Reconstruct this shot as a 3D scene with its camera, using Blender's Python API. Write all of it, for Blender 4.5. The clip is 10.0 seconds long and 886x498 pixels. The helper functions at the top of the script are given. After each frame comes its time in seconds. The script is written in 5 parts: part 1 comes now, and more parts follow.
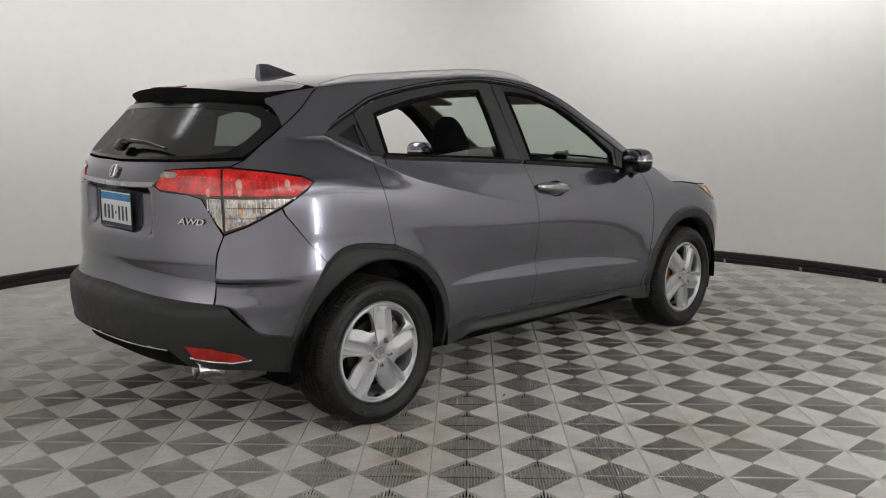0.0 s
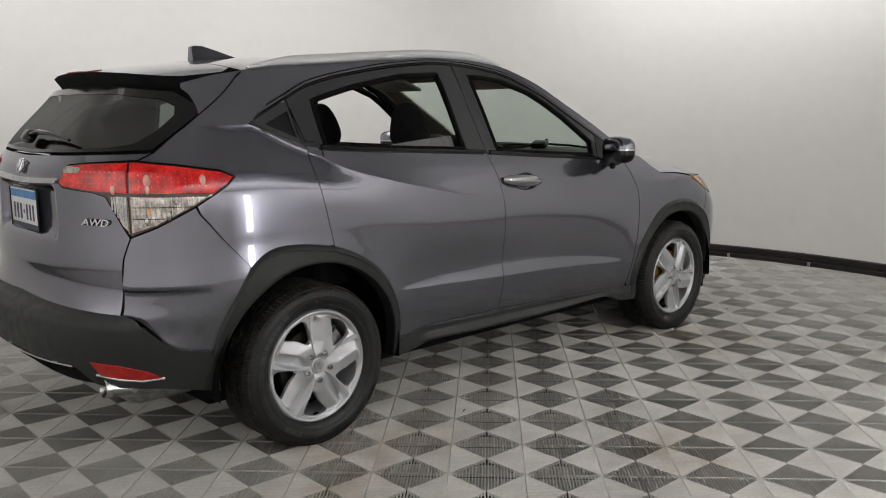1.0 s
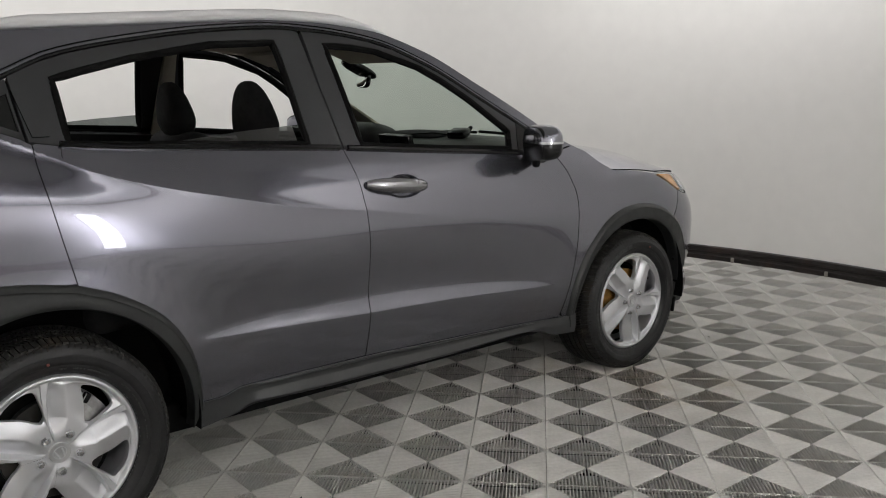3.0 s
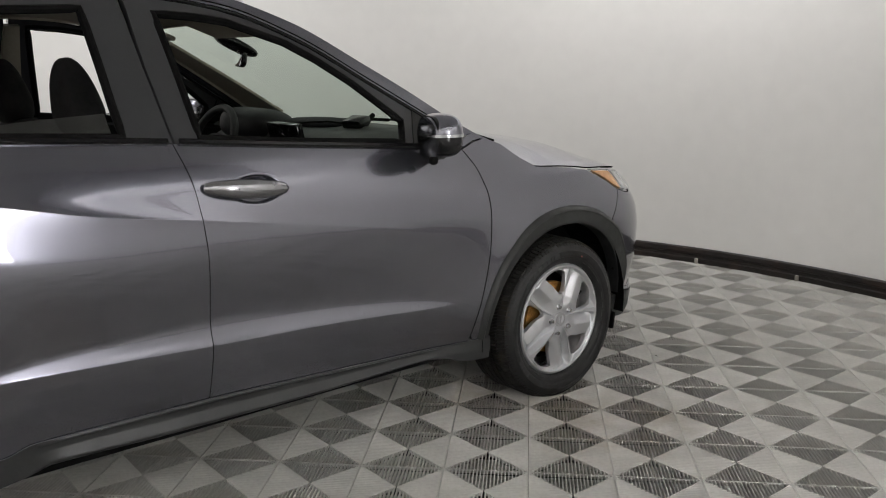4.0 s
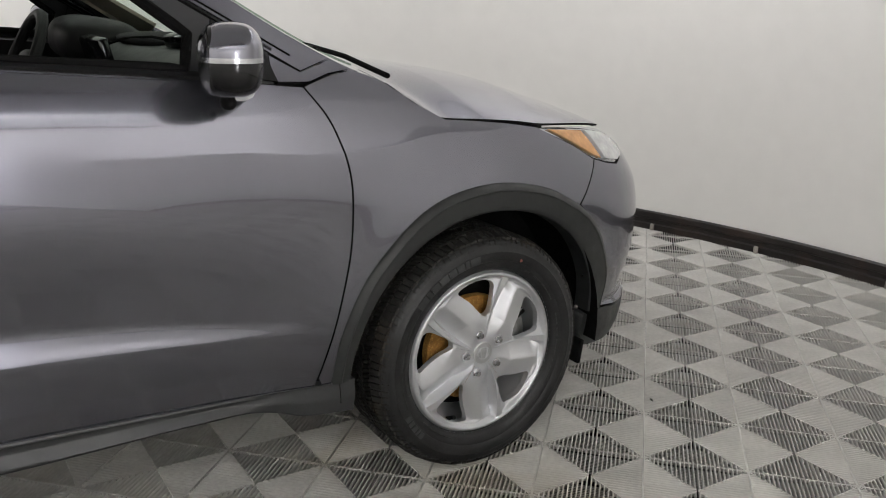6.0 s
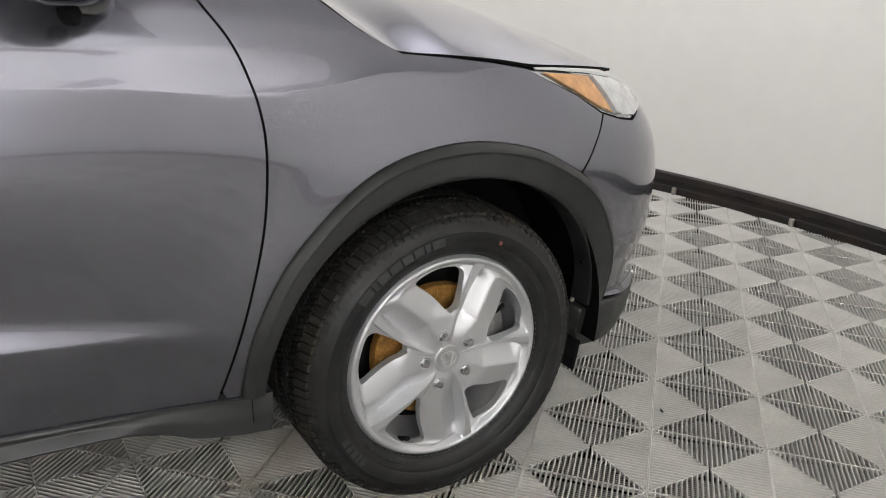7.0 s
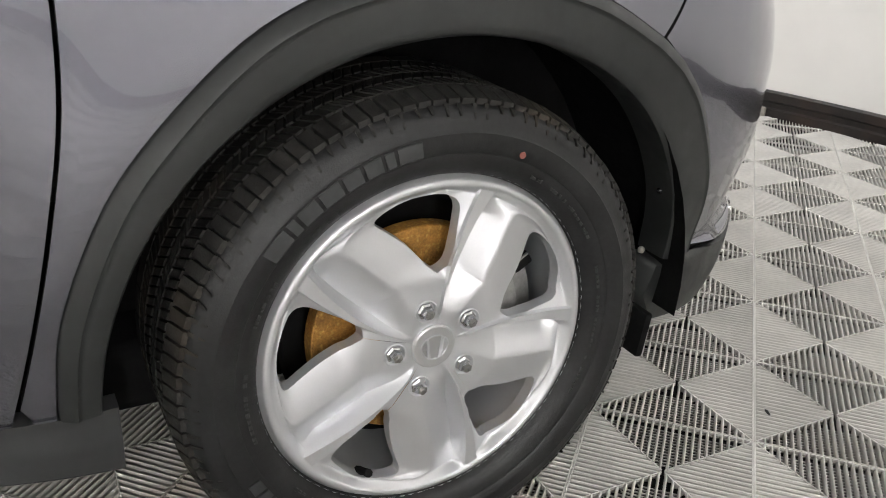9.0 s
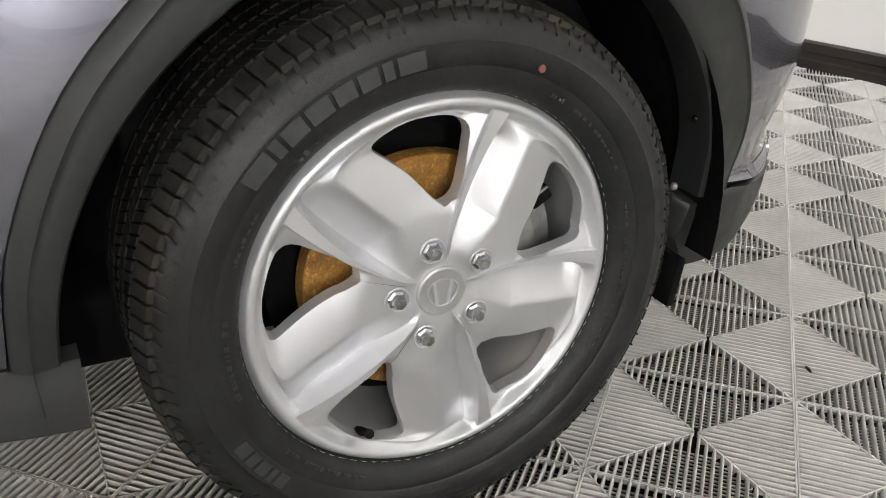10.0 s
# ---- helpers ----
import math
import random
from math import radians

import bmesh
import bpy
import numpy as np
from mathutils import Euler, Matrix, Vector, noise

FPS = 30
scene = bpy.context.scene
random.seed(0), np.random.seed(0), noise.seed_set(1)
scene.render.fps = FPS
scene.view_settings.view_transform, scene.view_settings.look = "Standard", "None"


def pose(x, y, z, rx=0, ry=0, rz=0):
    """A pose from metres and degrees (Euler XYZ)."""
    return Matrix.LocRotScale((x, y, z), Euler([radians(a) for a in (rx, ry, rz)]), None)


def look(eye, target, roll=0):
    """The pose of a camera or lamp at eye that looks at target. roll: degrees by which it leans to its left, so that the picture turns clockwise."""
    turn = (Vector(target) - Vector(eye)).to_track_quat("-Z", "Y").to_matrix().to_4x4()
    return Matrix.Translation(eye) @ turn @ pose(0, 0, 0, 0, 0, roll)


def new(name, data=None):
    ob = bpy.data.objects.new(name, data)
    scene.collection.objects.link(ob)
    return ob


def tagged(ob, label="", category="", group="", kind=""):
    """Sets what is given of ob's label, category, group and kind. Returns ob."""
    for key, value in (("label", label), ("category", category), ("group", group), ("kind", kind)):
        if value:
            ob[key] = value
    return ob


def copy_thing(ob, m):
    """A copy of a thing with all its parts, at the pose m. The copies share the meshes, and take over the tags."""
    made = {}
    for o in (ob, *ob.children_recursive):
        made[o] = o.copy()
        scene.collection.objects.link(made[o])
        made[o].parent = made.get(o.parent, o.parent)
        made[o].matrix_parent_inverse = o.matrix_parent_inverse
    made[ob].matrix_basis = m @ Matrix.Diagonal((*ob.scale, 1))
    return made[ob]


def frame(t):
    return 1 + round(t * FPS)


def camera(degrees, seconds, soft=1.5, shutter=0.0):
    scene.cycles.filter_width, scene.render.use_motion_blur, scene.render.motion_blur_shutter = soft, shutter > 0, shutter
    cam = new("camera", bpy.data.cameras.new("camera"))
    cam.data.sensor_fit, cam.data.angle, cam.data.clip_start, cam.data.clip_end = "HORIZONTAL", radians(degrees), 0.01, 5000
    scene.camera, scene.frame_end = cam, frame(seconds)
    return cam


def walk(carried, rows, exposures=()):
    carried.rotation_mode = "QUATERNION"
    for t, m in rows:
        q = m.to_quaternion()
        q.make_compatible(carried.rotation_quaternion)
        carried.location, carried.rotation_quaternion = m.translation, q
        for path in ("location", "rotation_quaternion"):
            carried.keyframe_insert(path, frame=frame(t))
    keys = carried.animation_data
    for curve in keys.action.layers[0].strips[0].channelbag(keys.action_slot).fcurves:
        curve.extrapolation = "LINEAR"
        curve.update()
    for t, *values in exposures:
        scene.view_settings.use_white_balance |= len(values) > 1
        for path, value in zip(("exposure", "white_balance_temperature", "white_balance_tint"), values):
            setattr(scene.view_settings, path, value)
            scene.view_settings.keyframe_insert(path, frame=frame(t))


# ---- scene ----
cam = camera(54.3, 10.0, soft=1.0)
PATH = [
    (0, (-2.429, -3.723, 1.38), (-1.043, -2.314, 1.075), 0.0),
    (0.5, (-2.183, -3.693, 1.355), (-0.818, -2.265, 1.043), 0.4),
    (1, (-1.921, -3.638, 1.366), (-0.571, -2.199, 1.036), -0.4),
    (1.5, (-1.596, -3.613, 1.365), (-0.263, -2.16, 1.031), 0.1),
    (2, (-1.293, -3.551, 1.369), (0.012, -2.076, 1.023), -0.0),
    (3.5, (-0.303, -3.226, 1.367), (0.951, -1.72, 0.965), -0.4),
    (4, (0.043, -3.121, 1.357), (1.313, -1.634, 0.936), -0.1),
    (4.5, (0.408, -3.009, 1.334), (1.624, -1.48, 0.906), -0.1),
    (5, (0.725, -2.884, 1.31), (1.896, -1.329, 0.854), 0.7),
    (5.5, (1.041, -2.753, 1.278), (2.149, -1.164, 0.781), 0.9),
    (7, (1.702, -2.225, 1.166), (2.717, -0.639, 0.492), 3.6),
    (7.5, (1.873, -2.052, 1.104), (2.841, -0.452, 0.396), 3.3),
    (8, (2.015, -1.904, 1.05), (2.931, -0.289, 0.307), 2.8),
    (8.5, (2.091, -1.79, 0.973), (2.967, -0.178, 0.175), 2.8),
    (9, (2.146, -1.699, 0.899), (3.032, -0.101, 0.086), 2.8),
    (9.5, (2.185, -1.645, 0.846), (3.057, -0.062, -0.01), 2.6),
    (10, (2.203, -1.614, 0.807), (3.048, -0.028, -0.07), 2.0),
]
walk(cam, [(t, look(eye, target, roll)) for t, eye, target, roll in PATH],
     exposures=[(0.0, -0.3), (2.0, -0.3), (3.5, -0.2), (5.5, -0.05), (7.0, 0.36), (8.0, 0.62), (9.0, 0.72), (10.0, 0.76)])


# ---- light ----
world = bpy.data.worlds.new("world")
scene.world = world
world.use_nodes = True
sky = world.node_tree.nodes.new("ShaderNodeTexSky")
sky.sky_type, sky.sun_disc, sky.sun_elevation = "NISHITA", False, radians(40)
world.node_tree.links.new(sky.outputs[0], world.node_tree.nodes["Background"].inputs[0])
world.node_tree.nodes["Background"].inputs[1].default_value = 0.05
scene.view_settings.exposure = 0.0


def area(name, m, size_x, size_y, watts, colour=(1, 1, 1)):
    data = bpy.data.lights.new(name, "AREA")
    data.shape, data.size, data.size_y, data.energy, data.color = "RECTANGLE", size_x, size_y, watts, colour
    ob = new(name, data)
    ob.matrix_world = m
    return ob


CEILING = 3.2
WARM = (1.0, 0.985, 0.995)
# Panels are added out of view, aimed at walls and ceiling as fill.
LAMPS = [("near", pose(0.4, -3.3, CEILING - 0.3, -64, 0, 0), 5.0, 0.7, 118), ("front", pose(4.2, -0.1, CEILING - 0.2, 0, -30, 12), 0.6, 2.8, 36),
         ("far", pose(0.9, 1.9, CEILING - 0.25, 28, 0, 0), 3.8, 0.7, 58), ("rear", pose(-2.6, -0.9, CEILING - 0.3, 0, 58, 20), 0.6, 2.6, 75),
         ("upright", look((1.5, -5.0, 1.25), (-0.2, -0.8, 1.0)), 0.22, 1.7, 24),
         ("bounce", pose(0.4, -3.9, CEILING - 0.8, 165, 0, 0), 4.6, 0.4, 165)]
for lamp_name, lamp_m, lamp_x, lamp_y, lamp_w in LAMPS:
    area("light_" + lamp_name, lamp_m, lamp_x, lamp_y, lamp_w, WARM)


# ---- materials ----
def mat(name, colour, rough=0.5, metal=0.0, vary=0.12, scale=6.0, fine=90.0, bump=0.0, bump_scale=300.0, coat=0.0, each=0.0, rough_vary=0.08, tint=None, stain=0.0):
    """A surface with a base colour that varies at two scales, uneven gloss and fine relief."""
    m = bpy.data.materials.new(name)
    m.use_nodes = True
    n, l = m.node_tree.nodes, m.node_tree.links
    b = n["Principled BSDF"]
    at = n.new("ShaderNodeTexCoord").outputs["Object"]

    def noise_at(size, detail=4):
        t = n.new("ShaderNodeTexNoise")
        t.inputs["Scale"].default_value, t.inputs["Detail"].default_value = size, detail
        l.new(at, t.inputs["Vector"])
        return t.outputs["Fac"]

    def ramp(fac, lo, hi, a=0.3, z=0.7):
        r = n.new("ShaderNodeMapRange")
        for key, v in (("From Min", a), ("From Max", z), ("To Min", lo), ("To Max", hi)):
            r.inputs[key].default_value = v
        l.new(fac, r.inputs["Value"])
        return r.outputs[0]

    def times(a, f):
        x = n.new("ShaderNodeMath")
        x.operation = "MULTIPLY"
        l.new(a, x.inputs[0])
        l.new(f, x.inputs[1])
        return x.outputs[0]

    f = times(ramp(noise_at(scale), 1 - vary, 1 + vary), ramp(noise_at(fine), 1 - vary * 0.6, 1 + vary * 0.6))
    if each:
        info = n.new("ShaderNodeObjectInfo")
        f = times(f, ramp(info.outputs["Random"], 1 - each, 1 + each, 0, 1))
    mix = n.new("ShaderNodeVectorMath")
    mix.operation = "SCALE"
    mix.inputs[0].default_value = colour
    l.new(f, mix.inputs["Scale"])
    out = mix.outputs[0]
    if tint:
        blend = n.new("ShaderNodeMix")
        blend.data_type = "RGBA"
        l.new(ramp(noise_at(stain or 1.5, 6), 0, 1, 0.55, 0.8), blend.inputs["Factor"])
        l.new(out, blend.inputs[6])
        blend.inputs[7].default_value = (*tint, 1)
        out = blend.outputs[2]
    l.new(out, b.inputs["Base Color"])
    l.new(ramp(noise_at(scale * 3), max(0.02, rough - rough_vary), rough + rough_vary), b.inputs["Roughness"])
    b.inputs["Metallic"].default_value = metal
    if coat:
        b.inputs["Coat Weight"].default_value, b.inputs["Coat Roughness"].default_value = coat, 0.02
    if bump:
        bp = n.new("ShaderNodeBump")
        bp.inputs["Strength"].default_value, bp.inputs["Distance"].default_value = 1.0, bump
        l.new(noise_at(bump_scale), bp.inputs["Height"])
        l.new(bp.outputs[0], b.inputs["Normal"])
    return m


def glass(name, colour, rough=0.0, shine=0.06):
    """Thin window glass: mostly clear, with a little gloss."""
    m = bpy.data.materials.new(name)
    m.use_nodes = True
    n, l = m.node_tree.nodes, m.node_tree.links
    n.remove(n["Principled BSDF"])
    clear, gloss, mix = n.new("ShaderNodeBsdfTransparent"), n.new("ShaderNodeBsdfGlossy"), n.new("ShaderNodeMixShader")
    clear.inputs[0].default_value = (*colour, 1)
    gloss.inputs["Roughness"].default_value = rough
    mix.inputs[0].default_value = shine
    l.new(clear.outputs[0], mix.inputs[1])
    l.new(gloss.outputs[0], mix.inputs[2])
    l.new(mix.outputs[0], n["Material Output"].inputs[0])
    return m


PAINT = mat("grey_metallic_paint", (0.228, 0.228, 0.268), 0.20, 0.88, vary=0.015, scale=2, fine=700, coat=1.0, rough_vary=0.004)
PAINT.node_tree.nodes["Principled BSDF"].inputs["Specular Tint"].default_value = (0.5, 0.5, 0.53, 1)
PAINT.node_tree.nodes["Principled BSDF"].inputs["Coat IOR"].default_value = 1.55
CLADDING = mat("grained_black_plastic", (0.022, 0.0235, 0.023), 0.48, vary=0.15, scale=8, bump=0.00012, bump_scale=900)
GLOSS_BLACK = mat("gloss_black_trim", (0.012, 0.012, 0.013), 0.14, vary=0.1)
SKIRT_TRIM = mat("satin_dark_skirt", (0.04, 0.041, 0.042), 0.36, vary=0.1, scale=8, bump=0.0001, bump_scale=900)
PILLAR = mat("dark_pillar_film", (0.048, 0.049, 0.052), 0.22, vary=0.03, rough_vary=0.02, coat=0.3)
RUBBER = mat("tyre_rubber", (0.015, 0.015, 0.0155), 0.45, vary=0.35, scale=14, fine=160, bump=0.0003, bump_scale=500)
TREAD = mat("worn_tread_rubber", (0.027, 0.026, 0.024), 0.65, vary=0.4, scale=20, fine=220, bump=0.0006, bump_scale=400, tint=(0.05, 0.038, 0.026), stain=9)
ALLOY = mat("painted_silver_alloy", (0.64, 0.645, 0.665), 0.40, 0.68, vary=0.02, scale=15, fine=500, coat=0.1, rough_vary=0.008)
CHROME = mat("chrome", (0.75, 0.75, 0.76), 0.08, 1.0, vary=0.03)
SATIN = mat("satin_silver", (0.6, 0.6, 0.61), 0.22, 1.0, vary=0.05)
RUST = mat("rusted_iron", (0.34, 0.165, 0.035), 0.6, 0.3, vary=0.4, scale=30, fine=300, bump=0.0009, bump_scale=350, tint=(0.72, 0.46, 0.12), stain=130)
IRON = mat("cast_iron", (0.34, 0.335, 0.33), 0.5, 0.7, vary=0.25, scale=30, bump=0.0004, bump_scale=250)
BLACK = mat("black_lining_and_gap_shade", (0.008, 0.008, 0.008), 0.85, vary=0.2)
LINER = mat("felt_wheel_liner", (0.005, 0.005, 0.005), 0.8, vary=0.3, scale=20, bump=0.0006, bump_scale=300)
GASKET = mat("dark_red_lamp_edge", (0.06, 0.006, 0.005), 0.15, vary=0.1, coat=1.0)
DASH = mat("grey_dashboard_plastic", (0.085, 0.09, 0.082), 0.55, vary=0.12, bump=0.0002, bump_scale=600)
CABIN = mat("dark_cabin_plastic", (0.018, 0.018, 0.018), 0.6, vary=0.15, bump=0.0002, bump_scale=600)
CLOTH = mat("black_seat_cloth", (0.016, 0.016, 0.017), 0.9, vary=0.25, scale=12, bump=0.0006, bump_scale=700)
HEADLINER = mat("beige_headliner", (0.34, 0.31, 0.25), 0.9, vary=0.08, bump=0.0004, bump_scale=600)
RED_LENS = mat("red_lens", (0.80, 0.018, 0.016), 0.1, 0.0, vary=0.4, scale=22, fine=120, coat=1.0, bump=0.0006, bump_scale=160)
DEEP_RED = mat("deep_red_reflector", (0.45, 0.02, 0.015), 0.2, vary=0.2, scale=25, coat=1.0)
AMBER = mat("amber_lens", (0.74, 0.38, 0.15), 0.2, vary=0.15, scale=30, coat=0.6, bump=0.0005, bump_scale=250)
CLEAR_LENS = mat("ribbed_clear_lens", (0.62, 0.56, 0.49), 0.12, 0.5, vary=0.6, scale=20, fine=70, coat=1.0, bump=0.0004, bump_scale=90)
RAIL = mat("silver_painted_rail", (0.9, 0.9, 0.91), 0.4, 0.0, vary=0.0, rough_vary=0.0)
BULB_GLINT = mat("pink_bulb_and_highlight", (1.0, 0.50, 0.42), 0.08, vary=0.1, coat=1.0)
PLATE_INK = mat("plate_ink", (0.05, 0.055, 0.09), 0.4, vary=0.1)
LAMP_SILVER = mat("lamp_reflector", (0.55, 0.56, 0.57), 0.16, 0.9, vary=0.2, scale=20, coat=1.0)
HEAD_LENS = mat("clear_headlight_lens", (0.62, 0.63, 0.63), 0.1, 0.2, vary=0.15, scale=25, coat=1.0)
PLATE_WHITE = mat("plate_white", (0.86, 0.88, 0.88), 0.4, vary=0.04)
PLATE_BLUE = mat("plate_blue", (0.06, 0.28, 0.62), 0.4, vary=0.2, scale=30)
PLATE_DARK = mat("plate_navy", (0.03, 0.04, 0.07), 0.4, vary=0.1)
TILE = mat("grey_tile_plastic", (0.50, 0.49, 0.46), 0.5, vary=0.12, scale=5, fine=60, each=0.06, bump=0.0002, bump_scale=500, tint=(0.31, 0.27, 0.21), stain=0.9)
TILE.node_tree.nodes["Principled BSDF"].inputs["Specular IOR Level"].default_value = 0.35


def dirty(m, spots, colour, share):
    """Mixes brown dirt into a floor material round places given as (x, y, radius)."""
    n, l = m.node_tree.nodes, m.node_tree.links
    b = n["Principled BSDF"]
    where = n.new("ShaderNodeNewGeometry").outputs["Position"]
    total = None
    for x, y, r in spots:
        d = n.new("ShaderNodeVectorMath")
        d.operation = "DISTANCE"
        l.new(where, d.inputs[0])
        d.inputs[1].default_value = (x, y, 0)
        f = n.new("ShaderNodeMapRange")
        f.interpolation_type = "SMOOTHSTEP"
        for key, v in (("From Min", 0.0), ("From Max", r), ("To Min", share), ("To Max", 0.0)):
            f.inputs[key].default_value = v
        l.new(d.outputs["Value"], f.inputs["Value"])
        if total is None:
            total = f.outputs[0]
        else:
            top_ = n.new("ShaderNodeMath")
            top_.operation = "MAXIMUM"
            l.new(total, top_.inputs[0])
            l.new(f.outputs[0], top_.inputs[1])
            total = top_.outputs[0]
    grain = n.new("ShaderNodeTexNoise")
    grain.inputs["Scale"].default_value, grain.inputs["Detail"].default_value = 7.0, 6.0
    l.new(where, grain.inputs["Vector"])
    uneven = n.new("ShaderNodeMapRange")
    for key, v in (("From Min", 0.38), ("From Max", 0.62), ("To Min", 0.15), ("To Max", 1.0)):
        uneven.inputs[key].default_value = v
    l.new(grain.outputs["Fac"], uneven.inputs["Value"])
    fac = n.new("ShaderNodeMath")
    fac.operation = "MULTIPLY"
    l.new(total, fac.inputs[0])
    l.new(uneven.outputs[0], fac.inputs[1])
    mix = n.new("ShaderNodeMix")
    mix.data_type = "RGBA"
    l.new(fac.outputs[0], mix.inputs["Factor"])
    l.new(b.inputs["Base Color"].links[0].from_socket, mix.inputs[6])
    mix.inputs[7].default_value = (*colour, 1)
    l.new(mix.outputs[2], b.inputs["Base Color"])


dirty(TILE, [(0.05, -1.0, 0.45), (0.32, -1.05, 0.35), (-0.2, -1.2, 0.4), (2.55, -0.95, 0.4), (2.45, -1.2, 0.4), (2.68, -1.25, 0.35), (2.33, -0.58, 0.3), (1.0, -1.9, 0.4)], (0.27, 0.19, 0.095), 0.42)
for dull, level in ((RUBBER, 0.4), (TREAD, 0.2), (LINER, 0.1), (BLACK, 0.1)):
    dull.node_tree.nodes["Principled BSDF"].inputs["Specular IOR Level"].default_value = level
# Near-black colour holds the shade of the deep tile gaps.
SUBFLOOR = mat("gap_shade_subfloor", (0.004, 0.004, 0.004), 0.9, vary=0.3)
WALL = mat("white_wall_paint", (0.80, 0.79, 0.76), 0.6, vary=0.025, scale=0.7, fine=9, bump=0.0004, bump_scale=40)
SKIRT = mat("dark_rubber_base", (0.013, 0.010, 0.009), 0.45, vary=0.35, scale=10, fine=80, bump=0.001, bump_scale=60, tint=(0.04, 0.022, 0.015), stain=6)
CEIL = mat("pale_ceiling_paint", (0.72, 0.72, 0.71), 0.7, vary=0.03)
SCREEN = glass("green_windscreen_glass", (0.62, 0.70, 0.64))
PRIVACY = glass("dark_privacy_glass", (0.17, 0.19, 0.18), 0.16, shine=0.18)
TINTED = glass("tinted_door_glass", (0.34, 0.37, 0.36), shine=0.30)
HANDLE = mat("silver_grey_handle", (0.40, 0.40, 0.42), 0.2, 0.9, vary=0.05, coat=0.8)
STICKER = mat("printed_sticker", (0.16, 0.18, 0.15), 0.5, vary=0.4, scale=60)
MIRROR = mat("mirror_glass", (0.9, 0.9, 0.9), 0.02, 1.0, vary=0.0, rough_vary=0.0)


# ---- building helpers ----
def mesh_ob(name, verts, faces, material, parent=None, normals=None, flat=False):
    me = bpy.data.meshes.new(name)
    me.from_pydata([tuple(v) for v in verts], [], [tuple(f) for f in faces])
    for mm in material if isinstance(material, (list, tuple)) else [material]:
        me.materials.append(mm)
    if not flat:
        me.polygons.foreach_set("use_smooth", [True] * len(me.polygons))
    if normals is not None:
        me.normals_split_custom_set_from_vertices([tuple(v) for v in normals])
    me.update()
    ob = new(name, me)
    if parent:
        ob.parent = parent
    return ob


def part(name, bm, material, parent, label="", flat=False, sharp=35):
    """Links a bmesh as one mesh object under a thing or a part."""
    me = bpy.data.meshes.new(name)
    bmesh.ops.recalc_face_normals(bm, faces=bm.faces)
    bm.to_mesh(me)
    bm.free()
    me.materials.append(material)
    if not flat:
        me.polygons.foreach_set("use_smooth", [True] * len(me.polygons))
        me.set_sharp_from_angle(angle=radians(sharp))
    ob = new(name, me)
    if parent:
        ob.parent = parent
    return tagged(ob, label) if label else ob


def rounded_box(size, m=None, r=0.01, seg=2):
    bm = bmesh.new()
    bmesh.ops.create_cube(bm, size=1, matrix=Matrix.Diagonal((*size, 1)))
    if r:
        bmesh.ops.bevel(bm, geom=bm.edges[:], offset=r, segments=seg, affect="EDGES", profile=0.5)
    if m:
        bm.transform(m)
    return bm


def tube(points, radius, sides=8, flat=1.0, bm=None, taper=None):
    """A closed tube swept along points; flat squeezes it in height."""
    bm = bm or bmesh.new()
    rings, pts = [], [Vector(p) for p in points]
    for i, p in enumerate(pts):
        t = (pts[min(i + 1, len(pts) - 1)] - pts[max(i - 1, 0)]).normalized()
        a = t.cross(Vector((0, 0, 1)))
        a = a.normalized() if a.length > 1e-4 else Vector((1, 0, 0))
        b = a.cross(t)
        r = radius * (taper[i] if taper else 1)
        rings.append([bm.verts.new(p + a * math.cos(k * 2 * math.pi / sides) * r + b * math.sin(k * 2 * math.pi / sides) * r * flat) for k in range(sides)])
    for u, v in zip(rings, rings[1:]):
        for k in range(sides):
            bm.faces.new((u[k], u[(k + 1) % sides], v[(k + 1) % sides], v[k]))
    bm.faces.new(rings[0][::-1])
    bm.faces.new(rings[-1])
    return bm


def lathe(profile, seg=64, bm=None, closed=False):
    """Turns (radius, depth) round the y axis."""
    bm = bm or bmesh.new()
    rings = [[bm.verts.new((r * math.cos(2 * math.pi * k / seg), d, r * math.sin(2 * math.pi * k / seg))) for k in range(seg)] for r, d in profile]
    pairs = list(zip(rings, rings[1:])) + ([(rings[-1], rings[0])] if closed else [])
    for u, v in pairs:
        for k in range(seg):
            bm.faces.new((u[k], u[(k + 1) % seg], v[(k + 1) % seg], v[k]))
    return bm


def inside(loops, pts):
    """Which points lie inside the loops (even-odd)."""
    hit = np.zeros(len(pts), bool)
    x, y = pts[:, 0], pts[:, 1]
    for lp in loops:
        a, b = lp, np.roll(lp, -1, 0)
        for (x1, y1), (x2, y2) in zip(a, b):
            if y1 == y2:
                continue
            hit ^= ((y1 > y) != (y2 > y)) & (x < (x2 - x1) * (y - y1) / (y2 - y1) + x1)
    return hit


def resample(loop, step, closed=True):
    out = []
    loop = np.array(loop, float)
    if closed:
        loop = loop[np.linalg.norm(loop - np.roll(loop, 1, 0), axis=1) > 1e-3]
    for a, b in zip(loop if closed else loop[:-1], np.roll(loop, -1, 0)):
        n = max(1, int(round(np.linalg.norm(b - a) / step)))
        out += [a + (b - a) * k / n for k in range(n)]
    return np.array(out if closed else out + [loop[-1]])


def inset(loop, d):
    """Moves a loop inwards by d."""
    p, q, r = np.roll(loop, 1, 0), loop, np.roll(loop, -1, 0)
    turn = np.sign(np.sum(q[:, 0] * r[:, 1] - r[:, 0] * q[:, 1]))
    t = r - p
    t /= np.maximum(np.linalg.norm(t, axis=1, keepdims=True), 1e-9)
    return q + d * turn * np.stack([-t[:, 1], t[:, 0]], 1)


def nrm_of(n0, side):
    q = n0 * 0.6 + side
    return q / np.linalg.norm(q, axis=1, keepdims=True)


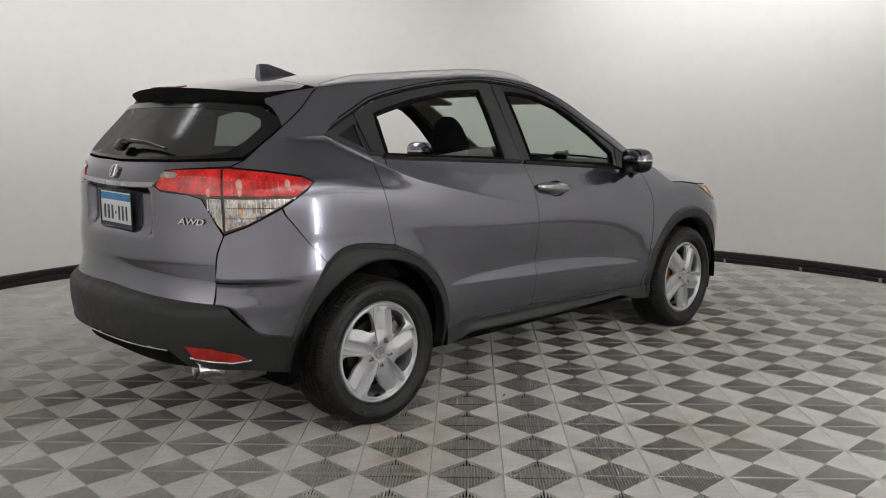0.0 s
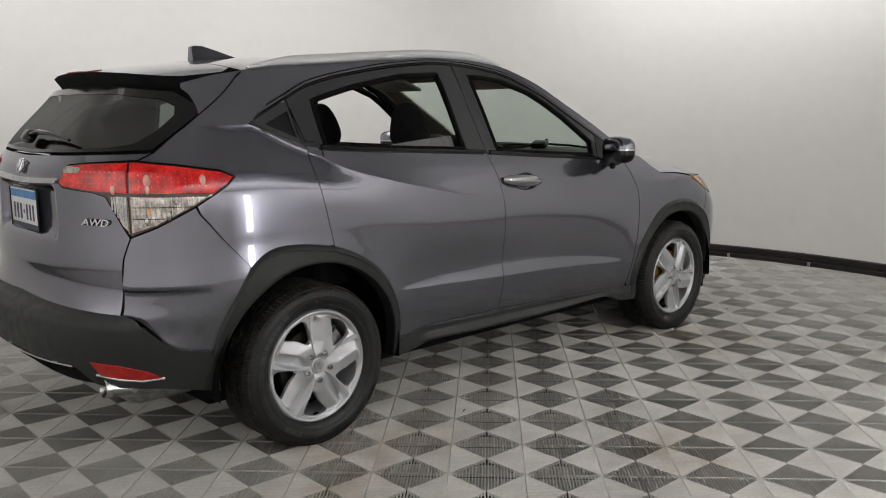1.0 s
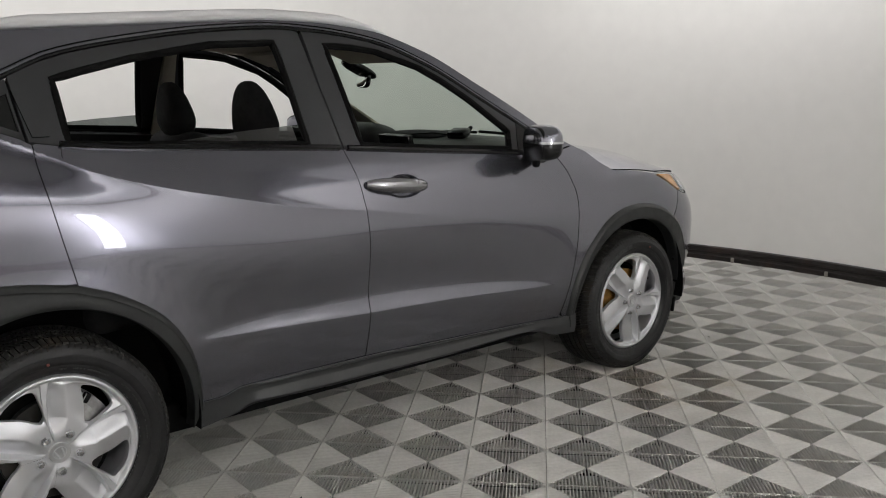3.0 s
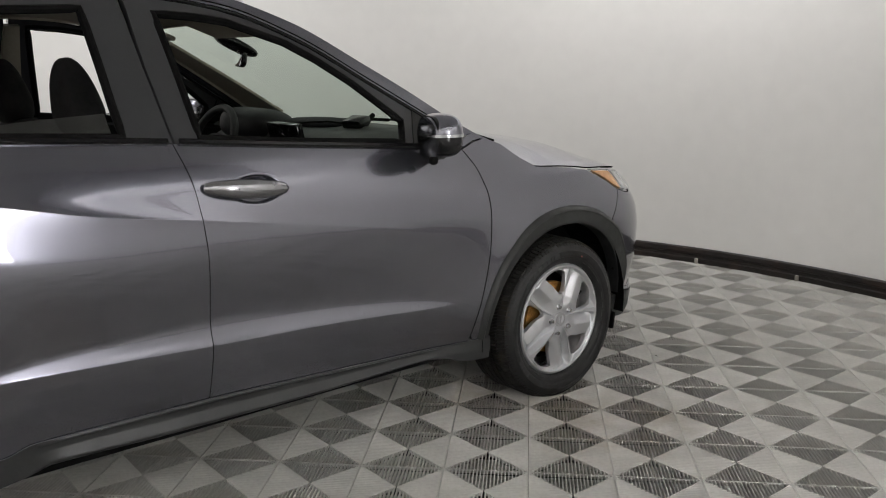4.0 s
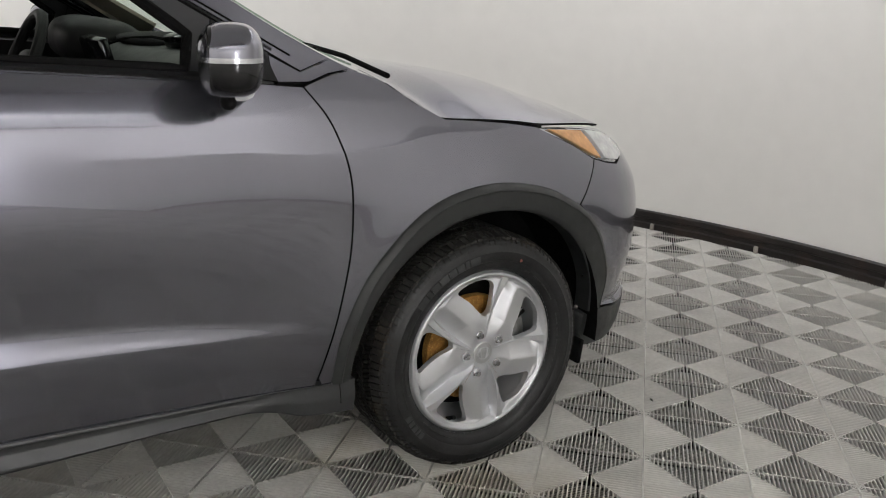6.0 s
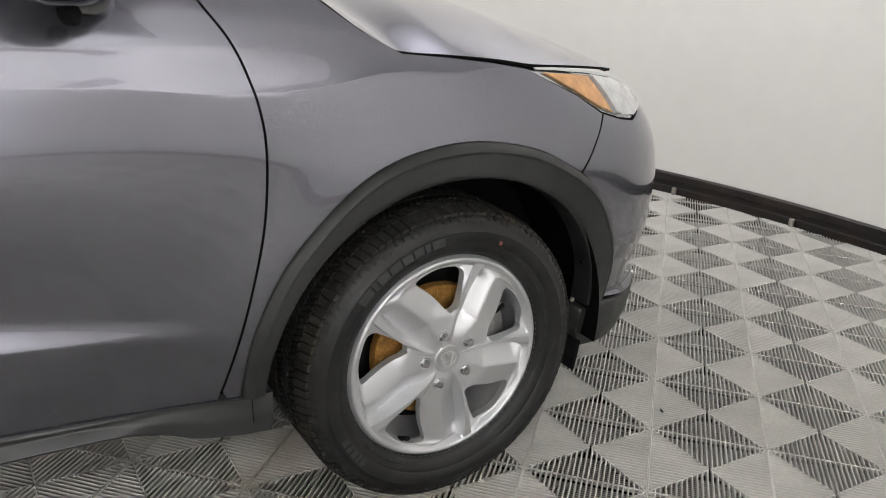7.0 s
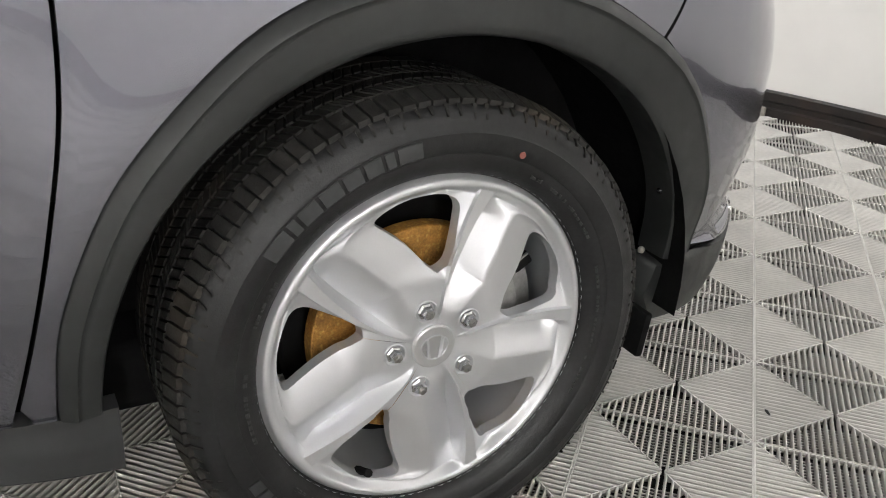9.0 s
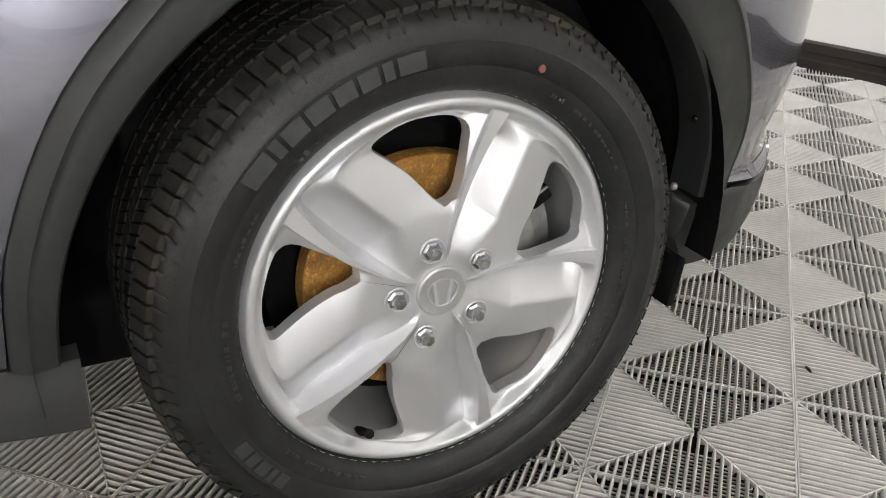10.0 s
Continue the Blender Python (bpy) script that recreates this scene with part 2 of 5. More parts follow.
def panel(name, loops, skin, material, parent, label="", step=0.03, gap=0.0014, deep=0.02, lift=0.0, roll=0.0, flip=False, seam=None, creases=()):
    """A sheet-metal panel: a flat outline laid on the curved skin, with its edge turned in by deep. loops: the outline, then holes."""
    from mathutils.geometry import delaunay_2d_cdt
    rims = [inset(resample(lp, step * 0.5), gap if k == 0 else -gap) for k, lp in enumerate(loops)]
    lo, hi = rims[0].min(0), rims[0].max(0)
    gx, gy = np.meshgrid(np.arange(lo[0], hi[0], step), np.arange(lo[1], hi[1], step))
    grid = np.stack([gx.ravel(), gy.ravel()], 1)
    grid = grid[inside(rims, grid)]
    edge = np.concatenate(rims + [resample(c, step * 0.5, False) for c in creases])
    if len(grid):
        far = np.concatenate([np.min((g[:, None, 0] - edge[None, :, 0]) ** 2 + (g[:, None, 1] - edge[None, :, 1]) ** 2, axis=1) > (step * 0.4) ** 2 for g in np.array_split(grid, 1 + len(grid) // 2000)])
        grid = grid[far]
    pts = np.concatenate([edge, grid]) if len(grid) else edge
    lines, start = [], 0
    for rim in rims:
        lines += [(start + k, start + (k + 1) % len(rim)) for k in range(len(rim))]
        start += len(rim)
    for c in creases:
        n_c = len(resample(c, step * 0.5, False))
        lines += [(start + k, start + k + 1) for k in range(n_c - 1)]
        start += n_c
    got = delaunay_2d_cdt([Vector(p) for p in pts], lines, [], 0, 1e-6)
    flat_pts = np.array([tuple(v) for v in got[0]])
    tris = np.array([f for f in got[2] if len(f) == 3])
    tris = tris[inside(rims, flat_pts[tris].mean(1))]

    def lay(p, up=0.0):
        q = skin(p[:, 0], p[:, 1])
        e = 1e-3
        du = skin(p[:, 0] + e, p[:, 1]) - skin(p[:, 0] - e, p[:, 1])
        dv = skin(p[:, 0], p[:, 1] + e) - skin(p[:, 0], p[:, 1] - e)
        nn = np.cross(dv, du) if flip else np.cross(du, dv)
        nn /= np.maximum(np.linalg.norm(nn, axis=1, keepdims=True), 1e-12)
        return q, nn

    top, nrm = lay(flat_pts)
    top = top + nrm * lift
    facing = np.cross(top[tris[:, 1]] - top[tris[:, 0]], top[tris[:, 2]] - top[tris[:, 0]])
    back = np.sum(facing * nrm[tris[:, 0]], axis=1) < 0
    tris[back] = tris[back][:, ::-1]
    verts, norms, faces = [*top], [*nrm], [tuple(t) for t in tris]
    for rim in rims:
        out = inset(rim, -0.01)
        p0, n0 = lay(rim)
        p1, _ = lay(out)
        if rim is not rims[0]:
            p1 = 2 * p0 - p1
        side = p1 - p0
        side /= np.maximum(np.linalg.norm(side, axis=1, keepdims=True), 1e-9)
        base, m_ = len(verts), len(rim)
        up = nrm_of(n0, side)
        verts += [*(p0 + n0 * lift)] + [*(p0 + n0 * (lift - deep) + side * roll)]
        norms += [*up] + [*side]
        for k in range(m_):
            j = (k + 1) % m_
            quad = (base + k, base + j, base + m_ + j, base + m_ + k)
            face = np.cross(verts[quad[1]] - verts[quad[0]], verts[quad[3]] - verts[quad[0]])
            faces.append(quad if face @ side[k] >= 0 else quad[::-1])
    ob = mesh_ob(name, verts, faces, [material, seam] if seam else material, parent, norms)
    # Turned-in edges take seam's colour; black on painted panels is gap shade.
    if seam:
        ob.data.polygons.foreach_set("material_index", [0] * len(tris) + [1] * (len(faces) - len(tris)))
    return tagged(ob, label) if label else ob


def spline(*pts):
    """A smooth curve through points (a, b), with no overshoot."""
    xs, ys = np.array(pts, float).T
    h, d = np.diff(xs), np.diff(ys) / np.diff(xs)
    m = np.zeros_like(xs)
    m[0], m[-1] = d[0], d[-1]
    for k in range(1, len(xs) - 1):
        if d[k - 1] * d[k] > 0:
            a, b = 2 * h[k] + h[k - 1], h[k] + 2 * h[k - 1]
            m[k] = (a + b) / (a / d[k - 1] + b / d[k])

    def curve(v):
        v = np.asarray(v, float)
        k = np.clip(np.searchsorted(xs, v) - 1, 0, len(xs) - 2)
        t = np.clip((v - xs[k]) / h[k], 0, 1)
        low = ys[0] + m[0] * np.minimum(v - xs[0], 0)
        high = m[-1] * np.maximum(v - xs[-1], 0)
        t2, t3 = t * t, t * t * t
        mid = ((2 * t3 - 3 * t2 + 1) * ys[k] + (t3 - 2 * t2 + t) * h[k] * m[k]
               + (-2 * t3 + 3 * t2) * ys[k + 1] + (t3 - t2) * h[k] * m[k + 1])
        return mid + (low - ys[0]) + high
    return curve


def smooth(v):
    v = np.clip(v, 0, 1)
    return v * v * (3 - 2 * v)


HUB_R, HUB_F, HUB_Z = 0.0, 2.608, 0.333
REAR_X, FRONT_X, ARC, NOSE_ARC = -0.2, 2.5, 1.25, 1.5
side_base = spline((0.15, 0.80), (0.25, 0.80), (0.33, 0.813), (0.42, 0.832), (0.52, 0.846), (0.62, 0.851), (0.72, 0.854), (0.82, 0.855),
                   (0.90, 0.850), (0.98, 0.836), (1.05, 0.811), (1.12, 0.778), (1.20, 0.745), (1.30, 0.705), (1.40, 0.66), (1.50, 0.61), (1.58, 0.56), (1.65, 0.50))
front_drop = spline((1.7, 0.0), (2.0, 0.01), (2.3, 0.05), (2.7, 0.10), (3.0, 0.11))
haunch_line = spline((-0.2, 1.30), (0.05, 1.182), (0.19, 1.116), (0.4, 1.056), (0.64, 1.0), (0.8, 0.965), (1.07, 0.926), (1.46, 0.866), (2.06, 0.77))
shoulder_line = spline((1.6, 0.93), (1.96, 0.922), (2.17, 0.905), (2.31, 0.911), (2.45, 0.932), (2.72, 0.937))
shoulder_size = spline((1.6, 0.0), (2.0, 0.006), (2.4, 0.009), (2.65, 0.006), (2.85, 0.0))
haunch_size = spline((-0.45, 0.016), (0.1, 0.017), (0.6, 0.015), (0.9, 0.012), (1.1, 0.009), (1.5, 0.003), (1.9, 0.0))
haunch_soft = spline((-0.2, 0.07), (0.0, 0.06), (0.5, 0.045), (1.1, 0.035))
ledge_low = spline((0.45, 0.575), (0.72, 0.566), (1.1, 0.548), (1.46, 0.536), (2.07, 0.495))
ledge_high = spline((0.45, 0.59), (0.72, 0.60), (1.1, 0.60), (1.46, 0.58), (2.07, 0.515))
ledge_size = spline((0.42, 0.0), (0.75, 0.017), (1.1, 0.021), (1.7, 0.017), (2.12, 0.0))
rear_end = spline((0.15, -0.74), (0.25, -0.79), (0.4, -0.845), (0.52, -0.86), (0.60, -0.855), (0.66, -0.83), (0.75, -0.815), (0.85, -0.81), (0.95, -0.80),
                  (1.05, -0.80), (1.13, -0.79), (1.17, -0.77), (1.24, -0.725), (1.32, -0.645), (1.42, -0.545), (1.55, -0.43))
front_end = spline((0.15, 3.40), (0.25, 3.47), (0.4, 3.52), (0.5, 3.535), (0.6, 3.535), (0.7, 3.505), (0.8, 3.43), (0.87, 3.35), (0.93, 3.26), (1.0, 3.14), (1.1, 3.0))


def side_half(x, z):
    """Half the body's width at x along the car and height z."""
    w = side_base(z + front_drop(x))
    line, size, soft = haunch_line(x), np.clip(haunch_size(x), 0, 1), haunch_soft(np.clip(x, 0, 1.1))
    over = np.clip(z - line, 0, None)
    under = np.clip(line - z, 0, None)
    w = w - 10 * size * under * np.exp(-under / 0.06)
    w = w + size * np.exp(-over / soft) * smooth((z - line + 0.46) / 0.36)
    w = w + np.clip(shoulder_size(x), 0, 1) * (np.exp(-np.clip(z - shoulder_line(x), 0, None) / 0.03) - 0.5)
    lo, hi, d = ledge_low(x), ledge_high(x), np.clip(ledge_size(x), 0, 1)
    w = w - d * (1 - (1 - np.clip((z - lo) / (hi - lo) / 1.6, 0, 1)) ** 2) * (1 - smooth((z - hi) / 0.26))
    for hub in (HUB_R, HUB_F):
        r = np.hypot(x - hub, z - HUB_Z)
        w = w + (0.013 if hub == HUB_R else 0.012) * np.exp(-((r - 0.42) / 0.10) ** 2) * smooth((1.02 - z) / 0.2)
    return w


def around(s, z):
    """The point of the body's skin at s along its right side (round both ends: s = REAR_X - ARC and FRONT_X + NOSE_ARC are the middle) and height z."""
    s, z = np.asarray(s, float), np.asarray(z, float)
    x, y = np.array(s), -side_half(np.clip(s, REAR_X, FRONT_X), z)
    for end, start, sign, n, arc in ((rear_end, REAR_X, -1, 2.75, ARC), (front_end, FRONT_X, 1, 3.0, NOSE_ARC)):
        sel = (s - start) * sign > 0
        if not sel.any():
            continue
        zz = z[sel]
        a, b = np.abs(end(zz) - start), -y[sel]
        th = np.linspace(0, 1, 90) ** 1.0 * np.pi / 2
        cx, cy = np.sin(th) ** (2 / n), np.cos(th) ** (2 / n)
        px, py = a[:, None] * cx, b[:, None] * cy
        seg = np.hypot(np.diff(px, axis=1), np.diff(py, axis=1))
        acc = np.concatenate([np.zeros((len(zz), 1)), np.cumsum(seg, axis=1)], axis=1)
        want = np.clip((s[sel] - start) * sign / arc, 0, 1) * acc[:, -1]
        k = np.clip((acc < want[:, None]).sum(1) - 1, 0, len(th) - 2)
        i = np.arange(len(zz))
        f = (want - acc[i, k]) / np.maximum(acc[i, k + 1] - acc[i, k], 1e-9)
        x[sel] = start + sign * (px[i, k] + f * (px[i, k + 1] - px[i, k]))
        y[sel] = -(py[i, k] + f * (py[i, k + 1] - py[i, k]))
    # the flank goes on narrowing towards the rear corner
    y += 0.0048 * (1 - np.exp(-np.clip(REAR_X - s, 0, None) / 0.15)) * smooth((s - REAR_X + ARC) / 0.5)
    # the front bumper folds in under its flank and its foot stands out again
    tuck = 0.02 * np.clip((0.51 - z) / 0.17, 0, 1) * (1 - smooth((0.352 - z) / 0.015)) * smooth((s - 3.03) / 0.1)
    foot = 0.030 * smooth((0.40 - z) / 0.16) * smooth((s - 2.88) / 0.22)
    x += 0.8 * foot - 0.6 * tuck
    y += 0.7 * tuck - 0.5 * foot * smooth((FRONT_X + NOSE_ARC - s) / 0.5)
    return np.stack([x, y, z], -1)


# ---- the round photo booth ----
CX, CY = 0.95, -0.5
wall_radius = spline((-180, 5.6), (-165, 5.7), (-120, 5.6), (-80, 5.2), (-45, 4.55), (-25, 4.32), (0, 4.29), (90, 4.29), (135, 4.32), (160, 5.0), (180, 5.6))


def ring_wall(name, profile, material, label, category, seg=240):
    verts, faces, n_p = [], [], len(profile)
    for k in range(seg):
        a = -180 + 360 * k / seg
        r, c, s_ = float(wall_radius(a)), math.cos(radians(a)), math.sin(radians(a))
        for out, zz in profile:
            verts.append((CX + (r + out) * c, CY + (r + out) * s_, zz))
    for k in range(seg):
        j = (k + 1) % seg
        for q in range(n_p):
            faces.append((n_p * k + q, n_p * k + (q + 1) % n_p, n_p * j + (q + 1) % n_p, n_p * j + q))
    ob = mesh_ob(name, verts, faces, material)
    ob.data.set_sharp_from_angle(angle=radians(30))
    return tagged(ob, label, category, kind="structure")


ring_wall("wall_curved", ((0, -0.03), (0, CEILING), (0.34, CEILING), (0.34, -0.03)), WALL, "smooth white curved wall of a round photo booth", "wall")
ring_wall("baseboard", ((-0.026, -0.018), (-0.026, 0.030), (-0.014, 0.036), (-0.014, 0.058), (-0.021, 0.063), (-0.021, 0.097), (-0.014, 0.104), (-0.001, 0.104), (-0.001, -0.018)), SKIRT, "scuffed black rubber base strip along the curved wall", "baseboard")

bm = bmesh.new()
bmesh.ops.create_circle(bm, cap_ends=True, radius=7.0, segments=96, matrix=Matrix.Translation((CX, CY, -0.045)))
tagged(part("subfloor", bm, SUBFLOOR, None, flat=True), "near-black bare floor under the open ribbed tiles, gap shade in its colour", "floor", kind="structure")
bm = bmesh.new()
bmesh.ops.create_circle(bm, cap_ends=True, radius=7.0, segments=96, matrix=Matrix.Translation((CX, CY, CEILING)))
geo = bmesh.ops.extrude_face_region(bm, geom=bm.faces[:])
bmesh.ops.translate(bm, vec=(0, 0, 0.1), verts=[v for v in geo["geom"] if isinstance(v, bmesh.types.BMVert)])
tagged(part("ceiling", bm, CEIL, None, flat=True), "plain pale ceiling", "ceiling", kind="structure")

# Ribbed floor tiles: four triangles of ribs that run from each edge to the middle.
PITCH, TURN, CORNER, RIBS = 0.2877, -46.234, (-0.015, -1.207), 24


def tile_mesh(full=True):
    verts, faces = [], []
    half, step, rim = PITCH / 2, PITCH / RIBS, 0.0014

    def rib(p, u, v, l0, l1, w, z1, z0, l0b):
        # a rib along u, 2w wide along v, with a round back and its inner end cut on the slant
        k = len(verts)
        prof = ((-1, z0), (-0.96, z1 - 1.7 * w), (-0.5, z1 - 0.5 * w), (0, z1), (0.5, z1 - 0.5 * w), (0.96, z1 - 1.7 * w), (1, z0))
        for f, zz in prof:
            a0 = l0 + (l0b - l0) * (f + 1) / 2
            for a in (a0, l1):
                verts.append((p[0] + u[0] * a + v[0] * w * f, p[1] + u[1] * a + v[1] * w * f, zz))
        faces.extend([(k + 2 * q, k + 2 * q + 1, k + 2 * q + 3, k + 2 * q + 2) for q in range(6)])
        if full:
            faces.append(tuple(k + 2 * q for q in range(6, -1, -1)))

    def bar(p, u, v, l0, l1, w, z1, z0):
        k = len(verts)
        for zz, ww in ((z0, -w), (z1, -w), (z1, w), (z0, w)):
            for a in (l0, l1):
                verts.append((p[0] + u[0] * a + v[0] * ww, p[1] + u[1] * a + v[1] * ww, zz))
        faces.extend([(k, k + 1, k + 3, k + 2), (k + 2, k + 3, k + 5, k + 4), (k + 4, k + 5, k + 7, k + 6)])

    for q in range(4):
        c, s_ = round(math.cos(q * math.pi / 2)), round(math.sin(q * math.pi / 2))
        u, v = (c, s_), (-s_, c)
        for k in range(RIBS):
            o = (k - (RIBS - 1) / 2) * step
            w = 0.0025 if full else 0.0018
            near0, near1 = abs(o - w) + 0.0006, abs(o + w) + 0.0006
            if max(near0, near1) < half - rim:
                rib((v[0] * o, v[1] * o), u, v, near0, half - rim, w, 0.0, -0.015, near1)
        for k in range(1, 14 if full else 1):
            d = half - k * step * 0.7
            bar((u[0] * d, u[1] * d), v, u, -d, d, 0.0014, -0.0150, -0.0170)
        bar((u[0] * (half - 0.0016), u[1] * (half - 0.0016)), v, u, -half + 0.0010, half - 0.0010, 0.0011, -0.0006, -0.006)
        diag = (u[0] + v[0], u[1] + v[1])
        diag = (diag[0] * 0.7071, diag[1] * 0.7071)
        bar((0, 0), diag, (-diag[1], diag[0]), 0.004, half * 1.4142 - 0.003, 0.0011, -0.0012, -0.006)
    me = bpy.data.meshes.new("floor_tile")
    me.from_pydata(verts, [], faces)
    me.materials.append(TILE)
    return me


tile = tile_mesh()
turn = Matrix.Rotation(radians(TURN), 4, "Z")
spots = []
for i in range(-30, 40):
    for j in range(-30, 40):
        at = Matrix.Translation((CORNER[0], CORNER[1], 0)) @ turn @ Vector(((i + 0.5) * PITCH, (j + 0.5) * PITCH, 0))
        dx, dy = at.x - CX, at.y - CY
        if math.hypot(dx, dy) < float(wall_radius(math.degrees(math.atan2(dy, dx)))) + 0.16:
            spots.append(at)
# the tiles beside and ahead of the car's right flank are laid one by one, the rest as one sheet
spots.sort(key=lambda p: math.hypot((p.x - 1.9) * 0.62, p.y + 1.0))
floor = new("floor", bpy.data.meshes.new("floor"))
rest = spots[300:]
plain = tile_mesh(False)
one = np.array([v.co[:] for v in plain.vertices])
poly = [tuple(p.vertices) for p in plain.polygons]
c, s_ = math.cos(radians(TURN)), math.sin(radians(TURN))
one = np.stack([one[:, 0] * c - one[:, 1] * s_, one[:, 0] * s_ + one[:, 1] * c, one[:, 2]], 1)
base_idx = np.array([v for p in poly for v in p])
counts = np.array([len(p) for p in poly])
n_rest = len(rest)
all_v = (one[None] + np.array([tuple(p) for p in rest])[:, None]).reshape(-1, 3)
all_i = (base_idx[None] + (np.arange(n_rest) * len(one))[:, None]).ravel()
all_c = np.tile(counts, n_rest)
me = floor.data
me.vertices.add(len(all_v))
me.vertices.foreach_set("co", all_v.ravel())
me.loops.add(len(all_i))
me.loops.foreach_set("vertex_index", all_i)
me.polygons.add(len(all_c))
me.polygons.foreach_set("loop_start", np.concatenate([[0], np.cumsum(all_c)[:-1]]))
me.update(calc_edges=True)
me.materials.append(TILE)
tagged(floor, "grey interlocking ribbed plastic tiles covering the booth floor", "floor", kind="structure")
for p in spots[:300]:
    ob = new("tile", tile)
    ob.parent = floor
    ob.matrix_local = Matrix.Translation(p) @ turn

# ---- light fittings, all out of view ----
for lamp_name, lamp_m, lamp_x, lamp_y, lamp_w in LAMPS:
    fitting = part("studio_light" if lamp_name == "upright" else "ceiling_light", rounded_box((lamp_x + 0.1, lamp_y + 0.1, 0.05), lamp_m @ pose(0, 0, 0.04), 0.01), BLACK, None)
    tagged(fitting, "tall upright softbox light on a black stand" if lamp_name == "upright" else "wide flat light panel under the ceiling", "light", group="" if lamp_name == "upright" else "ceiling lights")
    if lamp_name == "upright":
        foot = lamp_m @ Vector((0, 0, 0.08))
        part("stand", tube([(foot.x, foot.y, 0.0), (foot.x, foot.y, 1.3)], 0.02, 10), BLACK, fitting)
        for q in range(3):
            part("stand_leg", tube([(foot.x, foot.y, 0.25), (foot.x + 0.3 * math.cos(q * 2.1), foot.y + 0.3 * math.sin(q * 2.1) + 0.05, 0.012)], 0.012, 8), BLACK, fitting)
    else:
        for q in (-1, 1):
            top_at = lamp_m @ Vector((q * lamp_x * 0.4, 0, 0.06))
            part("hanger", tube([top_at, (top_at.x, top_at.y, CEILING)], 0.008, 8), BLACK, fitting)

# ---- the car ----
car = new("car")
tagged(car, "dark grey metallic compact crossover car with its windows lowered", "car")


def flank(s, z):
    return around(s, z)


def flank_left(s, z):
    q = around(s, z)
    q[:, 1] *= -1
    return q


def tail(u, z):
    """Both rear corners: u is the way from the middle of the tail, to the right positive."""
    q = around(np.abs(u) + REAR_X - ARC, z)
    q[:, 1] *= np.where(u < 0, -1, 1)
    return q


def nose(u, z):
    q = around(FRONT_X + NOSE_ARC - np.abs(u), z)
    q[:, 1] *= np.where(u < 0, -1, 1)
    return q


def both(right):
    """A right half outline, given from the top middle down, closed by its mirror image."""
    return right + [(-a, b) for a, b in right[::-1] if a > 1e-6]


window_top = spline((-0.207, 1.30), (0, 1.392), (0.12, 1.443), (0.36, 1.494), (0.65, 1.534), (0.91, 1.551), (1.05, 1.545), (1.3, 1.512), (1.53, 1.427), (1.78, 1.283), (1.94, 1.19), (2.12, 1.085))
belt = spline((-0.207, 1.30), (0, 1.222), (0.03, 1.210), (0.205, 1.187), (0.53, 1.167), (1.04, 1.137), (1.42, 1.108), (1.87, 1.075), (2.12, 1.052))
roof_edge = spline((-0.75, 1.43), (-0.5, 1.458), (-0.2, 1.498), (0.0, 1.517), (0.36, 1.545), (0.65, 1.566), (0.91, 1.582), (1.05, 1.581), (1.3, 1.560), (1.53, 1.488), (1.78, 1.352), (1.94, 1.260), (2.12, 1.152), (2.25, 1.088))


def flow(pts, n=5):
    """A smooth line through points (Catmull-Rom)."""
    p = np.array(pts, float)
    p = np.concatenate([[2 * p[0] - p[1]], p, [2 * p[-1] - p[-2]]])
    out = []
    for k in range(1, len(p) - 2):
        for t in np.linspace(0, 1, n, endpoint=False):
            a, b, c_, d = p[k - 1:k + 3]
            out.append(tuple(0.5 * (2 * b + (c_ - a) * t + (2 * a - 5 * b + 4 * c_ - d) * t * t + (3 * b - a - 3 * c_ + d) * t ** 3)))
    return out + [tuple(p[-2])]


def run(curve, a, b, n=12):
    return [(x, float(curve(x))) for x in np.linspace(a, b, n)]


mid_seam = flow([(1.045, 1.137), (1.075, 1.03), (1.087, 0.92), (1.096, 0.82), (1.10, 0.70), (1.10, 0.536), (1.090, 0.372)])
front_seam = flow([(2.118, 1.052), (2.168, 0.98), (2.200, 0.885), (2.210, 0.80), (2.204, 0.68), (2.180, 0.56), (2.152, 0.45), (2.120, 0.336)])
rear_seam = flow([(0.026, 1.205), (0.03, 1.127), (0.054, 0.975), (0.088, 0.816)])
arch_rear = flow([(0.088, 0.812), (0.208, 0.763), (0.324, 0.684), (0.397, 0.586), (0.438, 0.471), (0.456, 0.357)])
arch_rear_back = flow([(0.088, 0.812), (-0.065, 0.836), (-0.19, 0.832), (-0.285, 0.775), (-0.36, 0.66), (-0.41, 0.56), (-0.44, 0.468)])
arch_front = flow([(2.163, 0.336), (2.180, 0.46), (2.233, 0.582), (2.302, 0.668), (2.394, 0.746), (2.50, 0.788), (2.64, 0.800), (2.787, 0.771), (2.906, 0.709)])
lamp_tail = [(0.364, 1.091), (0.422, 1.158), (0.544, 1.168), (0.758, 1.175), (0.908, 1.161), (1.076, 1.136), (1.128, 1.112), (1.093, 1.084), (0.966, 1.015), (0.827, 0.946), (0.729, 0.911),
             (0.694, 0.946), (0.63, 1.05), (0.573, 1.063), (0.399, 1.074)]
hood_seam = [(2.25, 1.085), (2.33, 1.06), (2.41, 1.006), (2.49, 0.965), (2.6, 0.957), (2.71, 0.946), (2.805, 0.932)]
lamp_head = [(2.805, 0.932), (2.882, 0.924), (3.023, 0.910), (3.13, 0.892), (3.2, 0.868), (3.25, 0.835), (3.22, 0.812), (3.15, 0.800), (3.083, 0.811), (3.018, 0.830), (2.94, 0.875)]
MID = REAR_X - ARC


